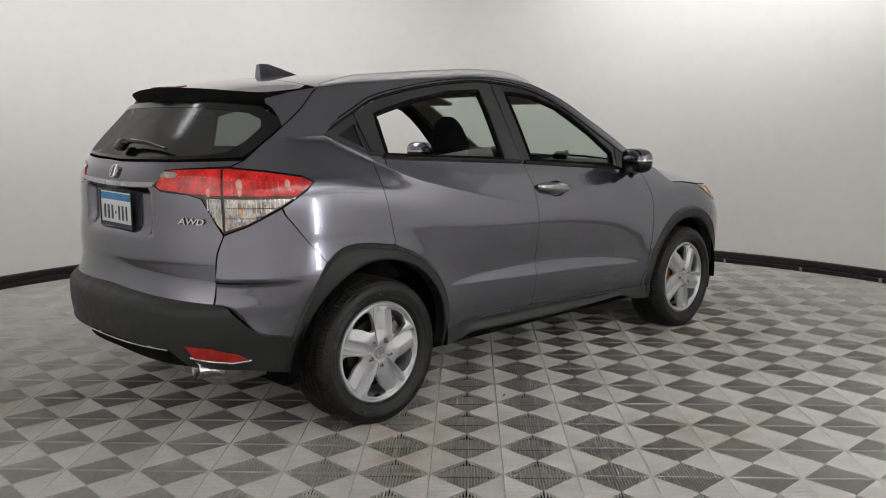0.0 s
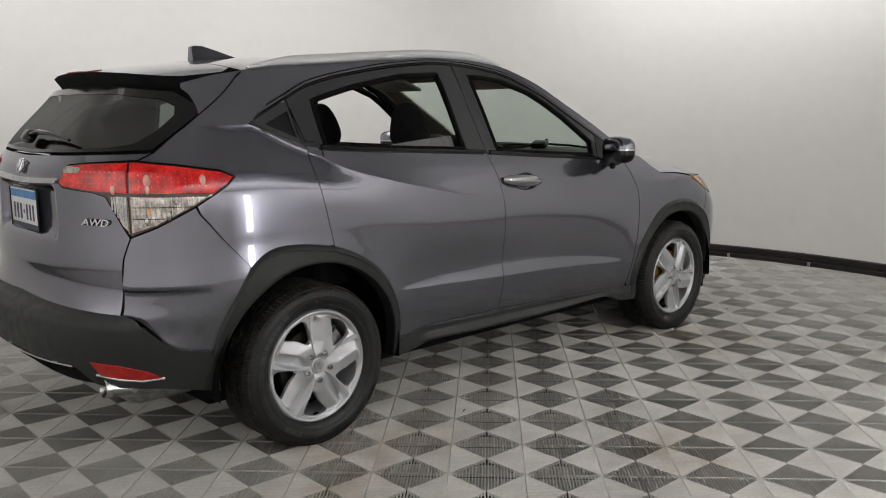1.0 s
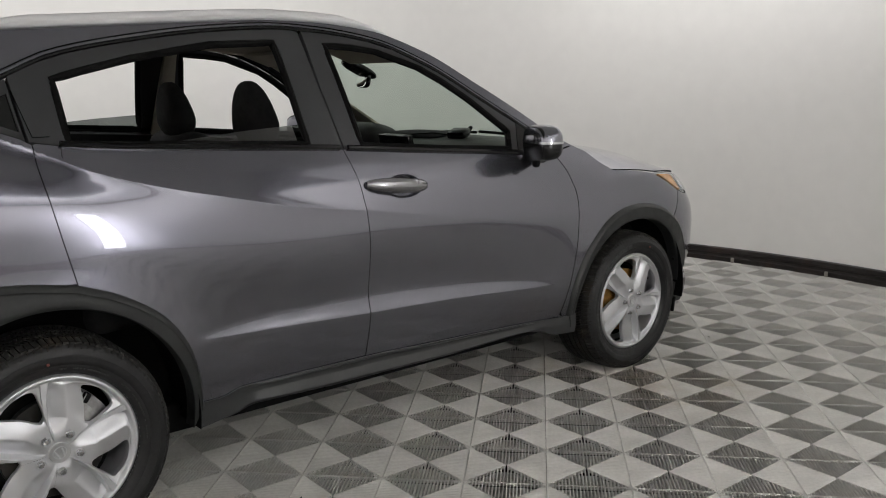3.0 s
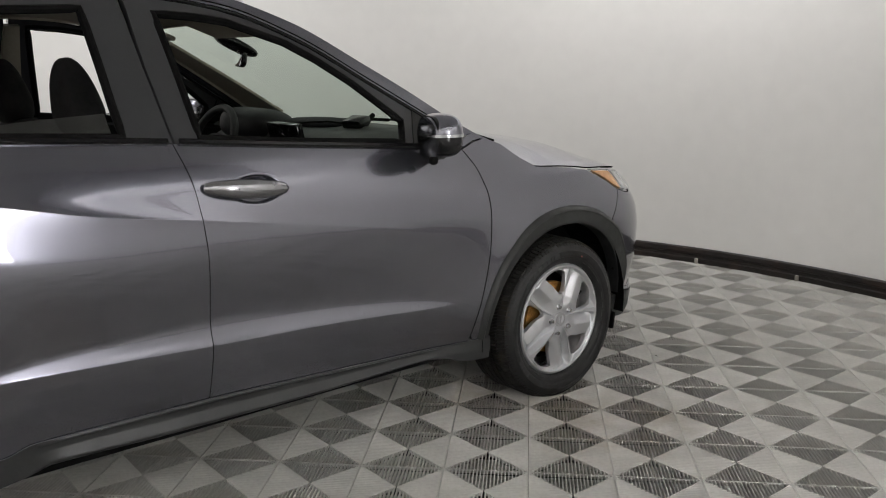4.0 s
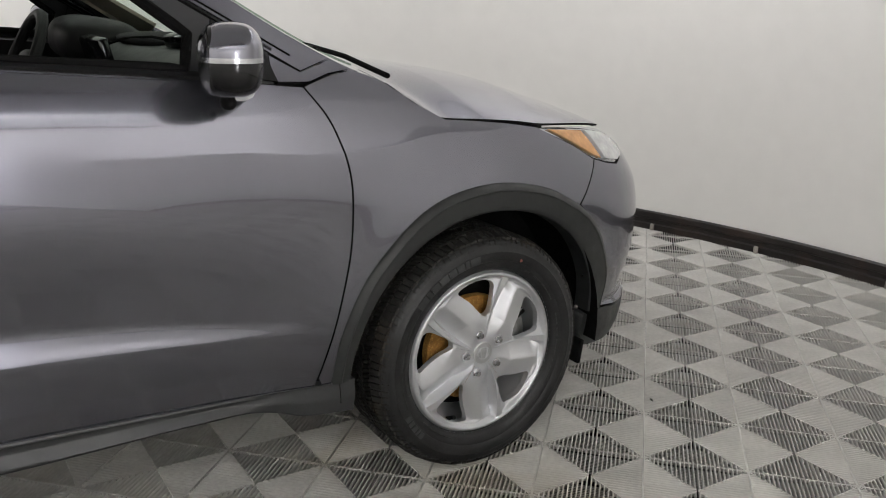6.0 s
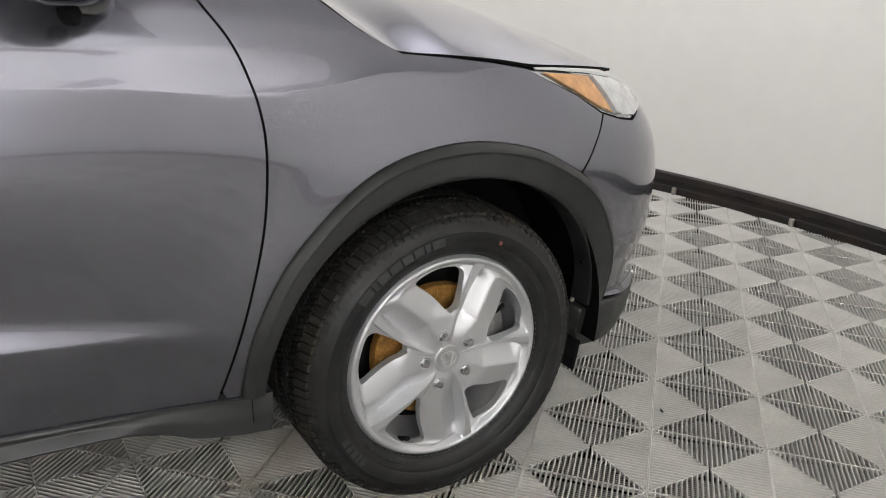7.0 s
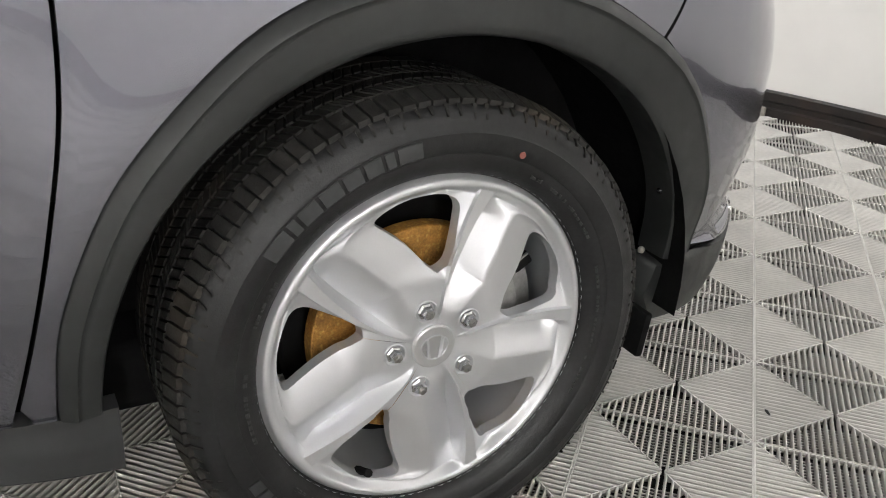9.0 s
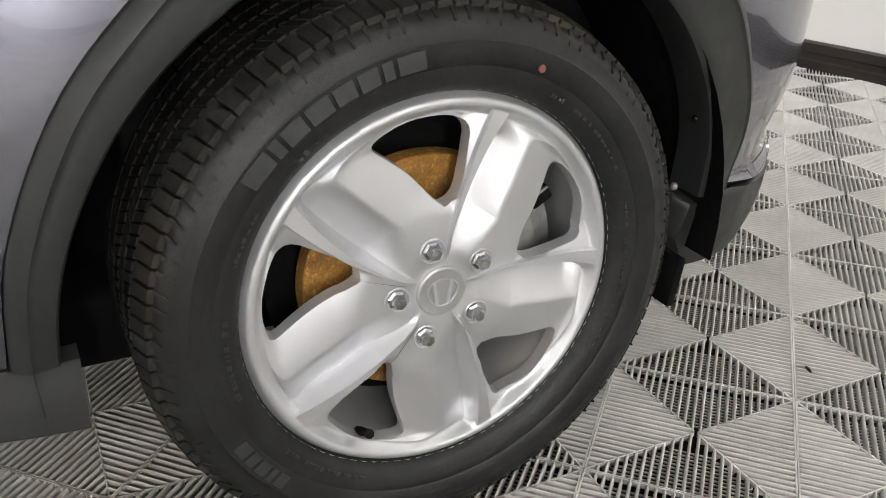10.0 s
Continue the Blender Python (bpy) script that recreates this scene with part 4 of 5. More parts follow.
        part("lens_bar", tube(bar_, 0.0016, 6), GASKET, lamp)
    panel("reversing_lens", [m_([(0.40, 1.142), (0.425, 1.152), (0.50, 1.150), (0.51, 1.143), (0.495, 1.128), (0.41, 1.128)])], tail, CLEAR_LENS, lamp, lift=0.006, deep=0.003, step=0.01, flip=flp)
    corner = [(0.727, 0.905), (0.698, 0.832), (0.683, 0.72)] + flow([(0.688, 0.625), (0.755, 0.606), (0.812, 0.556), (0.885, 0.496), (1.0, 0.470)]) + [(a - MID, b) for a, b in arch_rear_back[::-1] if b > 0.48 and a < -0.285] \
        + [(1.160, 0.778), (1.112, 0.832), (1.062, 0.885), (0.978, 0.985), (0.966, 1.010), (0.827, 0.942)]

    def tail_fold(u, z):
        q = tail(u, z)
        push = 0.014 * smooth((0.735 - z) / 0.03) * smooth((z - 0.45) / 0.12) * smooth((1.06 - np.abs(u)) / 0.2)
        push = push - 0.005 * np.exp(-np.clip(z - 0.735, 0, None) / 0.06) * smooth((z - 0.70) / 0.035) * smooth((1.10 - np.abs(u)) / 0.2)
        q[:, 0] += push * 0.5
        q[:, 1] += np.sign(u) * push
        return q
    panel("bumper_corner", [m_(corner)], tail_fold, PAINT, car, step=0.022, flip=flp, seam=BLACK)
bumper_r = [(0.0, 0.652), (0.283, 0.645)] + flow([(0.688, 0.633), (0.757, 0.614), (0.815, 0.563), (0.888, 0.503), (1.0, 0.478)]) + [(1.012, 0.46), (1.03, 0.40), (1.04, 0.31), (0.844, 0.35), (0.59, 0.365), (0.50, 0.425), (0.25, 0.43), (0.0, 0.43)]


def bumper_skin(u, z):
    q = tail(u, z)
    lip = 0.028 * smooth((0.64 - z) / 0.05) + 0.0 * u
    w = smooth((1.06 - np.abs(u)) / 0.35)
    q[:, 0] -= lip * w
    q[:, 1] -= np.sign(u) * 0.012 * smooth((np.abs(u) - 0.3) / 0.4)
    return q


bumper = panel("rear_bumper", [both(bumper_r)], bumper_skin, CLADDING, car, "black grained plastic rear bumper", step=0.022, deep=0.08, roll=-0.02)
panel("rear_valance", [both([(0.0, 0.45), (0.45, 0.44), (0.6, 0.40), (0.85, 0.375), (0.8, 0.345), (0.4, 0.335), (0.0, 0.345)])], tail, BLACK, bumper, lift=-0.02, step=0.05)
pts = [Vector(bumper_skin(np.array([u]), np.array([0.425 + 0.01 * abs(u)]))[0]) + Vector((-0.004, 0, 0)) for u in np.linspace(-0.5, 0.5, 24)]
part("bumper_trim", tube(pts, 0.007, 8, 0.6), SATIN, bumper, "satin silver trim line")
for sgn, flp in ((1, False), (-1, False)):
    panel("reflector", [[(sgn * a, b) for a, b in [(0.578, 0.458), (0.70, 0.45), (0.80, 0.425), (0.844, 0.396), (0.775, 0.39), (0.619, 0.404)]]], bumper_skin, DEEP_RED, bumper, "red bumper reflector", lift=0.004, deep=0.01, step=0.015, flip=flp)
    pts = [Vector(bumper_skin(np.array([sgn * u]), np.array([z]))[0]) for u, z in ((0.60, 0.406), (0.70, 0.393), (0.78, 0.387), (0.85, 0.395))]
    part("reflector_trim", tube(pts, 0.006, 8), SATIN, bumper)
bm = lathe([(0.034, 0.0), (0.037, 0.003), (0.038, 0.20), (0.030, 0.20), (0.030, 0.006)], 24, closed=True)
bm.transform(pose(-0.765, -0.60, 0.356, 0, 0, -90) @ pose(0, 0, 0, -8, 0, 0) @ Matrix.Scale(0.9, 4))
part("exhaust_pipe", bm, SATIN, car, "bright steel exhaust tip")

# plate, garnish, badge and wiper on the tailgate
garnish = panel("tailgate_garnish", [both([(0.0, 1.10), (0.2, 1.103), (0.372, 1.108), (0.362, 1.088), (0.2, 1.08), (0.0, 1.076)])], tail, SATIN, tailgate, "satin grey tailgate garnish", lift=0.012, deep=0.02, step=0.02)


def stuck(u, z, out=0.0):
    """A frame on the tail's skin: x to the viewer's right, y up, z out."""
    def at(a, b):
        return Vector(tail_dish(np.array([a]), np.array([b]))[0])
    o, r_, t_ = at(u, z), at(u + 0.01, z) - at(u - 0.01, z), at(u, z + 0.01) - at(u, z - 0.01)
    r_.normalize()
    nn = r_.cross(t_).normalized()
    t_ = nn.cross(r_)
    m = Matrix((r_, t_, nn)).transposed().to_4x4()
    m.translation = o + nn * out
    return m


pm = stuck(0.0, 0.972, 0.022)
plate = part("number_plate", rounded_box((0.305, 0.155, 0.004), pm, 0.0015), PLATE_WHITE, tailgate, "white number plate with a blue band")
part("plate_band", rounded_box((0.296, 0.030, 0.0012), pm @ pose(0, 0.056, 0.0030), 0), PLATE_BLUE, plate)
part("plate_foot", rounded_box((0.296, 0.016, 0.0012), pm @ pose(0, -0.068, 0.0030), 0), PLATE_DARK, plate)
for k, (w_, x_) in enumerate(((0.017, -0.112), (0.017, -0.074), (0.017, -0.036), (0.010, -0.002), (0.015, 0.032), (0.015, 0.068), (0.015, 0.104))):
    part("plate_bar", rounded_box((w_, 0.062 if k != 3 else 0.014, 0.0015), pm @ pose(x_, -0.014, 0.0030), 0), PLATE_INK, plate)
bm = rounded_box((0.31, 0.008, 0.008), pm @ pose(0, 0.081, 0.002), 0.002)
for dx, dy, sx, sy in ((0, -0.081, 0.31, 0.008), (-0.1555, 0, 0.007, 0.165), (0.1555, 0, 0.007, 0.165)):
    b2 = rounded_box((sx, sy, 0.008), pm @ pose(dx, dy, 0.002), 0.002)
    tmp = bpy.data.meshes.new("tmp")
    b2.to_mesh(tmp)
    b2.free()
    bm.from_mesh(tmp)
    bpy.data.meshes.remove(tmp)
part("plate_frame", bm, GLOSS_BLACK, plate)


def letters(name, text, m, size, depth, material, parent, label="", shear=0.0):
    cu = bpy.data.curves.new(name, "FONT")
    cu.body, cu.size, cu.extrude, cu.bevel_depth, cu.align_x, cu.align_y, cu.shear, cu.resolution_u = text, size, depth, depth * 0.3, "CENTER", "CENTER", shear, 3
    tmp = new("tmp", cu)
    deps = bpy.context.evaluated_depsgraph_get()
    me_ = bpy.data.meshes.new_from_object(tmp.evaluated_get(deps))
    bpy.data.objects.remove(tmp)
    me_.transform(m)
    me_.materials.append(material)
    ob_ = new(name, me_)
    ob_.parent = parent
    return tagged(ob_, label) if label else ob_


letters("badge_letters", "AWD", stuck(0.575, 0.956, 0.004) @ Matrix.Diagonal((1.45, 1, 1, 1)), 0.036, 0.002, CHROME, tailgate, "chrome AWD badge letters", 0.25)
em = stuck(0.0, 1.138, 0.004)
bm = tube([em @ Vector((math.cos(a) * 0.034 * (1 + 0.10 * math.sin(a)), math.sin(a) * 0.028, 0.004)) for a in np.linspace(0, 2 * math.pi, 33)], 0.004, 6)
emblem = part("maker_badge", bm, CHROME, tailgate, "plain chrome badge outline")
for sx in (-1, 1):
    part("badge_bar", tube([em @ Vector((sx * 0.012, -0.022, 0.004)), em @ Vector((sx * 0.017, 0.022, 0.004))], 0.005, 6), CHROME, emblem)
w0, w1 = stuck(0.0, 1.235, 0.03), stuck(0.42, 1.228, 0.03)
wiper = part("rear_wiper", tube([w0.translation, stuck(0.1, 1.248, 0.038).translation, stuck(0.25, 1.245, 0.035).translation, w1.translation], 0.013, 8, 0.8, taper=[1.3, 1.0, 0.8, 0.5]), GLOSS_BLACK, tailgate, "black rear wiper arm")
part("wiper_hub", rounded_box((0.07, 0.05, 0.04), w0, 0.012), GLOSS_BLACK, wiper)

# ---- nose ----
N = FRONT_X + NOSE_ARC
nose_r = [(0.0, 0.82), (0.45, 0.80), (N - 3.25, 0.83), (N - 3.22, 0.808), (N - 3.15, 0.796), (N - 3.083, 0.807), (N - 3.017, 0.826), (N - 2.957, 0.765), (N - 2.91, 0.709), (N - 2.955, 0.668)] \
    + [(N - a, b) for a, b in flow([(3.007, 0.611), (3.058, 0.526), (3.09, 0.44), (3.10, 0.35)])] + [(N - 3.2, 0.335), (N - 3.27, 0.325), (N - 3.35, 0.32), (0.4, 0.32), (0.0, 0.32)]
front_bumper = panel("front_bumper", [both(nose_r)], nose, PAINT, car, step=0.02, flip=True, seam=BLACK)
low_r = [(0.0, 0.317), (0.4, 0.317), (N - 3.35, 0.316), (N - 3.27, 0.321), (N - 3.2, 0.331), (N - 3.1, 0.346), (N - 2.995, 0.353), (N - 2.985, 0.30), (N - 3.02, 0.245), (N - 3.16, 0.225), (N - 3.3, 0.215), (0.3, 0.21), (0.0, 0.21)]
panel("lower_lip", [both(low_r)], nose, CLADDING, front_bumper, "black plastic lower bumper lip", step=0.02, flip=True, lift=0.003, deep=0.05, roll=0.004)
for sgn, flp in ((1, True), (-1, True)):
    def n_(pts):
        return [(sgn * (N - a), b) for a, b in pts]
    lamp = panel("headlight", [n_(lamp_head)], nose, LAMP_SILVER, car, "clear headlight with an amber side section", lift=-0.004, deep=0.03, flip=flp)
    panel("amber_lens", [n_([(2.855, 0.922), (2.95, 0.914), (3.015, 0.906), (3.032, 0.88), (3.045, 0.85), (3.055, 0.824), (3.015, 0.838), (2.942, 0.879)])], nose, AMBER, lamp, lift=0.003, deep=0.006, step=0.015, flip=flp)
    panel("clear_lens", [n_([(3.025, 0.906), (3.13, 0.888), (3.2, 0.864), (3.245, 0.836), (3.215, 0.815), (3.15, 0.804), (3.083, 0.815), (3.066, 0.822), (3.055, 0.85), (3.042, 0.88)])], nose, HEAD_LENS, lamp, lift=0.008, deep=0.012, step=0.015, flip=flp)
    panel("lamp_edge", [n_([(2.83, 0.9315), (2.9, 0.928), (3.023, 0.915), (3.13, 0.897), (3.2, 0.873), (3.2, 0.867), (3.13, 0.891), (3.023, 0.909), (2.9, 0.9225), (2.83, 0.9275)])], nose, LAMP_SILVER, lamp, lift=0.005, deep=0.006, step=0.015, flip=flp, gap=0.0)
    panel("fog_lamp_bezel", [n_([(3.375 + 0.026 * math.cos(a), 0.335 + 0.032 * math.sin(a)) for a in np.linspace(0, 2 * math.pi, 20, endpoint=False)])], nose, CHROME, front_bumper, "small chrome fog lamp bezel", lift=0.003, deep=0.02, step=0.01, flip=flp)

# ---- roof rails and aerial ----
for sgn in (1, -1):
    pts, tp = [], []
    for k, x in enumerate(np.linspace(-0.12, 1.40, 36)):
        q = top(np.array([x]), np.array([sgn * 0.95]))[0]
        f = min(1, min(k, 35 - k) / 5)
        pts.append((q[0], q[1], q[2] + 0.002 + 0.016 * math.sin(f * math.pi / 2)))
        tp.append(0.35 + 0.65 * f)
    part("roof_rail", tube(pts, 0.024, 12, 0.8, taper=tp), RAIL, car, "satin silver roof rail")
bm = bmesh.new()
prof = [(-0.078, 0.0), (-0.074, 0.074), (-0.066, 0.080), (-0.035, 0.077), (0.02, 0.052), (0.08, 0.022), (0.125, 0.004), (0.13, 0.0)]
rows = [[bm.verts.new((x, sy * (0.009 + 0.013 * (1 - z / 0.085)), z - 0.008)) for x, z in prof] for sy in (-1, 1)]
for k in range(len(prof) - 1):
    bm.faces.new((rows[0][k], rows[0][k + 1], rows[1][k + 1], rows[1][k]))
bm.faces.new(rows[0])
bm.faces.new(rows[1][::-1])
bm.transform(pose(0.06, 0, 1.565, 0, -3, 0) @ Matrix.Diagonal((1.35, 1.3, 1.0, 1)))
part("shark_fin_aerial", bm, PAINT, car, "grey shark fin roof aerial", sharp=50)

# ---- wheels: built at the origin, the outer face towards -y ----
RIM = 0.232
SPOKES = 5
CREST = 0.50
# angles at which a window opens and closes, by radius, counted from the spoke's straight side
open_at = ((0.103, 5.0), (0.1051, 1.92), (0.1083, -0.4), (0.1136, -2.91), (0.1263, -4.0), (0.1846, -4.0), (0.192, -3.4), (0.1973, -2.1), (0.2016, 1.43), (0.2048, 6.97), (0.2062, 11.24), (0.2067, 15.0))
shut_at = ((0.103, 5.0), (0.1051, 7.14), (0.1157, 12.5), (0.1316, 17.0), (0.1528, 22.2), (0.1687, 26.0), (0.1846, 29.3), (0.191, 30.3), (0.1963, 30.4), (0.2005, 29.26), (0.2037, 25.11), (0.206, 19.75), (0.2067, 15.0))
ROWS_R = np.concatenate([np.linspace(0.028, 0.1, 16), 0.103 + 1.06 * (np.array([0.103, 0.1042, 0.1056, 0.108, 0.111, *np.linspace(0.115, 0.18, 18), 0.184, 0.187, 0.1895, 0.192, 0.194, 0.196, 0.1975, 0.199, 0.1998, 0.2004, 0.2008]) - 0.103),
                         np.linspace(0.2078, 0.2155, 8), np.linspace(0.2165, 0.232, 14)])


def face_depth(r, back, end):
    """How far the wheel's face lies behind its foremost plane; back: the angle from a window's straight side, over the rib and the hollow of the spoke, to end."""
    rib0, rib1 = rib_lines(r)
    facet = 0.0055 + 0.012 * smooth((r - 0.094) / 0.03) * np.clip((rib0 - back) / (rib0 + 0.01), 0, 1) ** 1.2
    across = np.clip((back - rib1) / (end - rib1), 0, 1)
    deep = (0.004 + 0.023 * smooth((r - 0.045) / 0.07)) * (1 - 0.55 * smooth((r - 0.18) / 0.03))
    rise = np.clip((across - 0.09) / (CREST - 0.09), 0, 1)
    hollow = 0.0045 + deep * smooth(across / 0.09) * (1 - (0.55 * rise + 0.45 * smooth(rise))) + 0.010 * np.clip((across - CREST) / (1 - CREST), 0, 1) ** 1.3 * smooth((r - 0.09) / 0.04)
    d = facet if back < rib0 else (0.0010 if back < rib1 else hollow)
    d += 0.003 * smooth((r - 0.10) / 0.10)
    if r > 0.19:
        between = np.clip(max((-back) / 12, (back - (end - 12)) / 12), 0, 1)
        d += (0.014 - d) * smooth((r - 0.19) / 0.015) * smooth(between)
    root = smooth((r - 0.033) / 0.022)
    d = 0.008 * (1 - root) + d * root
    lip = smooth((r - 0.2075) / 0.010)
    return d * (1 - lip) + lip * (0.0045 - 0.0025 * math.sin(math.pi * np.clip((r - 0.215) / 0.012, 0, 1)) + 0.009 * smooth((r - 0.225) / 0.007))


def rib_lines(r):
    return max(1.4 + (r - 0.093) * 61, 0.8), max(3.2 + (r - 0.075) * 82, 2.4)


def make_wheel(spin):
    verts, faces, index = [], [], {}

    def vert(r, a, d):
        p = (r * math.cos(radians(a)), d, r * math.sin(radians(a)))
        key = tuple(round(c_ * 2e5) for c_ in p)
        if key not in index:
            index[key] = len(verts)
            verts.append(p)
        return index[key]

    lo_r, lo_a = np.array(open_at).T
    hi_r, hi_a = np.array(shut_at).T
    grids = []
    for k in range(SPOKES):
        grid = []
        for r in ROWS_R:
            w0, w1 = float(np.interp(r, lo_r, lo_a)), float(np.interp(r, hi_r, hi_a))
            rib0, rib1 = rib_lines(r)
            tight = 0.06 / r
            end = 72 - w1
            cols = [-w0 + (rib0 - tight + w0) * q / 5 for q in range(6)] + [rib0 + tight, (rib0 + rib1) / 2, rib1 - tight]
            cols += [rib1 + tight + (end - rib1 - tight) * q for q in (0, 0.014, 0.028, 0.041, 0.055, 0.075, 0.11, 0.16, 0.22, 0.29, 0.36, 0.43, 0.455, CREST - 0.012, CREST + 0.012, 0.53, 0.60, 0.68, 0.76, 0.85, 0.92, 0.97, 1)]
            grid.append([vert(r, 84 + 72 * k - c_, face_depth(r, c_, end)) for c_ in cols])
        grids.append(grid)
        for u, v in zip(grid, grid[1:]):
            for q in range(len(u) - 1):
                f = [u[q], v[q], v[q + 1], u[q + 1]]
                f = [x for n_, x in enumerate(f) if x != f[n_ - 1]]
                if len(f) > 2:
                    faces.append(f)
    # the turned-in sides of the windows
    inner = [n_ for n_, r in enumerate(ROWS_R) if 0.1029 <= r <= 0.2068]
    for k in range(SPOKES):
        start = [grids[k][n_][0] for n_ in inner]
        shut = [grids[(k + 1) % SPOKES][n_][-1] for n_ in inner]
        loop = start + shut[::-1][1:-1]
        mid = np.mean([verts[n_] for n_ in loop], 0)
        deep_ids = []
        for n_ in loop:
            p = np.array(verts[n_])
            q = p + (mid - p) * 0.04
            deep_ids.append(len(verts))
            verts.append((q[0], max(p[1], 0.010) + 0.016, q[2]))
        for n_ in range(len(loop)):
            m_ = (n_ + 1) % len(loop)
            faces.append([loop[n_], deep_ids[n_], deep_ids[m_], loop[m_]])
    bm = bmesh.new()
    vs = [bm.verts.new(p) for p in verts]
    for f in faces:
        try:
            bm.faces.new([vs[n_] for n_ in f])
        except ValueError:
            pass
    wheel = part("wheel", bm, ALLOY, car, "five-spoke silver alloy wheel with a black tyre", sharp=24)
    # barrel behind the face
    part("rim_barrel", lathe([(0.233, 0.008), (0.2355, 0.004), (0.2355, 0.012), (0.226, 0.016), (0.214, 0.03), (0.206, 0.07), (0.206, 0.16), (0.222, 0.185)], 96), ALLOY, wheel)
    # tyre
    tyre = part("tyre", lathe([(0.231, 0.012), (0.236, 0.002), (0.243, -0.004), (0.256, -0.010), (0.262, -0.0105), (0.264, -0.0125), (0.278, -0.0155), (0.288, -0.0155), (0.290, -0.0135), (0.302, -0.011), (0.312, -0.006), (0.319, 0.004),
                               (0.3225, 0.016), (0.3240, 0.03), (0.3245, 0.10), (0.3240, 0.17), (0.3225, 0.184), (0.318, 0.197), (0.30, 0.209), (0.27, 0.213), (0.236, 0.20)], 120), RUBBER, wheel, "black tyre with raised sidewall bands")
    verts, faces = [], []

    def block(a0, a1, y0, y1, r0, r1, skew=0.0, drop=0.0):
        k = len(verts)
        for rr, sh in ((r0, 0.0), (r1, 0.0012)):
            for aa, yy in ((a0 + sh / 0.33, y0 + sh), (a1 - sh / 0.33, y0 + sh), (a1 - sh / 0.33 + skew, y1 - sh), (a0 + sh / 0.33 + skew, y1 - sh)):
                q = rr - (drop if yy < (y0 + y1) / 2 else 0)
                verts.append((q * math.cos(aa), yy, q * math.sin(aa)))
        faces.extend([(k + 4, k + 5, k + 6, k + 7), (k, k + 1, k + 5, k + 4), (k + 1, k + 2, k + 6, k + 5), (k + 2, k + 3, k + 7, k + 6), (k + 3, k, k + 4, k + 7)])

    count = 54
    rng = random.Random(5)
    for k in range(count):
        a, w = 2 * math.pi * k / count, 2 * math.pi / count
        f = rng.uniform(0.945, 0.97)
        block(a, a + w * 0.47 * f, 0.001, 0.035, 0.312, 0.3335, 0.010, 0.009)
        block(a + w * 0.49, a + w * (0.49 + 0.5 * f), 0.001, 0.035, 0.312, 0.3330, 0.010, 0.009)
        block(a + w * 0.3, a + w * (0.3 + f), 0.170, 0.200, 0.312, 0.3335, 0.0)
        for y0, y1, sk in ((0.0385, 0.069, 0.03), (0.073, 0.099, -0.03), (0.103, 0.131, 0.03), (0.135, 0.167, -0.03)):
            block(a + w * 0.03, a + w * 0.34, y0, y1, 0.322, 0.3335, sk)
            block(a + w * 0.365, a + w * 0.67, y0, y1, 0.322, 0.3332, sk)
            block(a + w * 0.695, a + w * 1.005, y0, y1, 0.322, 0.3335, sk)
        # shoulder notches running down the sidewall
        for a in (a, a + w * 0.45):
            k0 = len(verts)
            for rr, yy in ((0.303 + 0.004 * (k % 3), -0.0122), (0.3195, 0.0005)):
                for aa in (a + (0.012 if rr < 0.315 else 0.0), a + w * 0.16):
                    verts.append((rr * math.cos(aa), yy, rr * math.sin(aa)))
                    verts.append((rr * math.cos(aa), yy + 0.006, rr * math.sin(aa)))
            faces.extend([(k0, k0 + 2, k0 + 6, k0 + 4), (k0, k0 + 1, k0 + 3, k0 + 2), (k0, k0 + 4, k0 + 5, k0 + 1), (k0 + 2, k0 + 3, k0 + 7, k0 + 6)])
    tread = mesh_ob("tread", verts, faces, TREAD, tyre, flat=True)
    # raised plain bars where the sidewall carries writing
    def bars(r0, r1, y, start, end, n, fill, mat_, nm):
        for k in range(n):
            vv, ff = [], []
            a0 = start + (end - start) * k / n
            a1 = a0 + (end - start) / n * fill
            for q in range(3):
                aa = a0 + (a1 - a0) * q / 2
                for rr, dy in ((r0, 0), (r0 + 0.0008, -0.0014), (r1 - 0.0008, -0.0014), (r1, 0)):
                    vv.append((rr * math.cos(aa), y + dy, rr * math.sin(aa)))
            for q in range(2):
                for e in range(3):
                    ff.append((4 * q + e, 4 * q + 4 + e, 4 * q + 5 + e, 4 * q + 1 + e))
            ff += [(0, 1, 2, 3), (8, 11, 10, 9)]
            mesh_ob(nm, vv, ff, mat_, tyre, flat=True)
    at_a = 142.0
    for wide in (7.0, 2.3, 5.2, 5.4, 4.6, 4.4, 2.3, 6.2):
        bars(0.2655, 0.2855, -0.0150, radians(at_a), radians(at_a - wide), 1, 1.0, SIDE_MARK, "sidewall_bar")
        at_a -= wide + 1.0
    at_a = 206.0
    for wide in (3.5, 2.6, 3.2, 1.6, 3.0):
        bars(0.2665, 0.2835, -0.0150, radians(at_a), radians(at_a + wide), 1, 1.0, SIDE_MARK, "sidewall_bar")
        at_a += wide + 0.9
    rng = random.Random(11)
    for start, end, r0 in ((218, 244, 0.2435), (62, 30, 0.2475), (18, -30, 0.2475), (196, 172, 0.2475), (160, 146, 0.2475), (136, 122, 0.2455)):
        a_ = start
        while (end - a_) * (end - start) > 0:
            wide = rng.uniform(0.5, 1.6) * (1 if end > start else -1)
            if rng.random() < 0.8:
                bars(r0, r0 + rng.uniform(0.0035, 0.0055), -0.0078, radians(a_), radians(a_ + wide), 1, 1.0, FINE_MARK, "fine_bar")
            a_ += wide * rng.uniform(1.25, 1.9)
    bm = lathe([(0.0001, -0.0013), (0.004, -0.0013), (0.0046, 0.0)], 16)
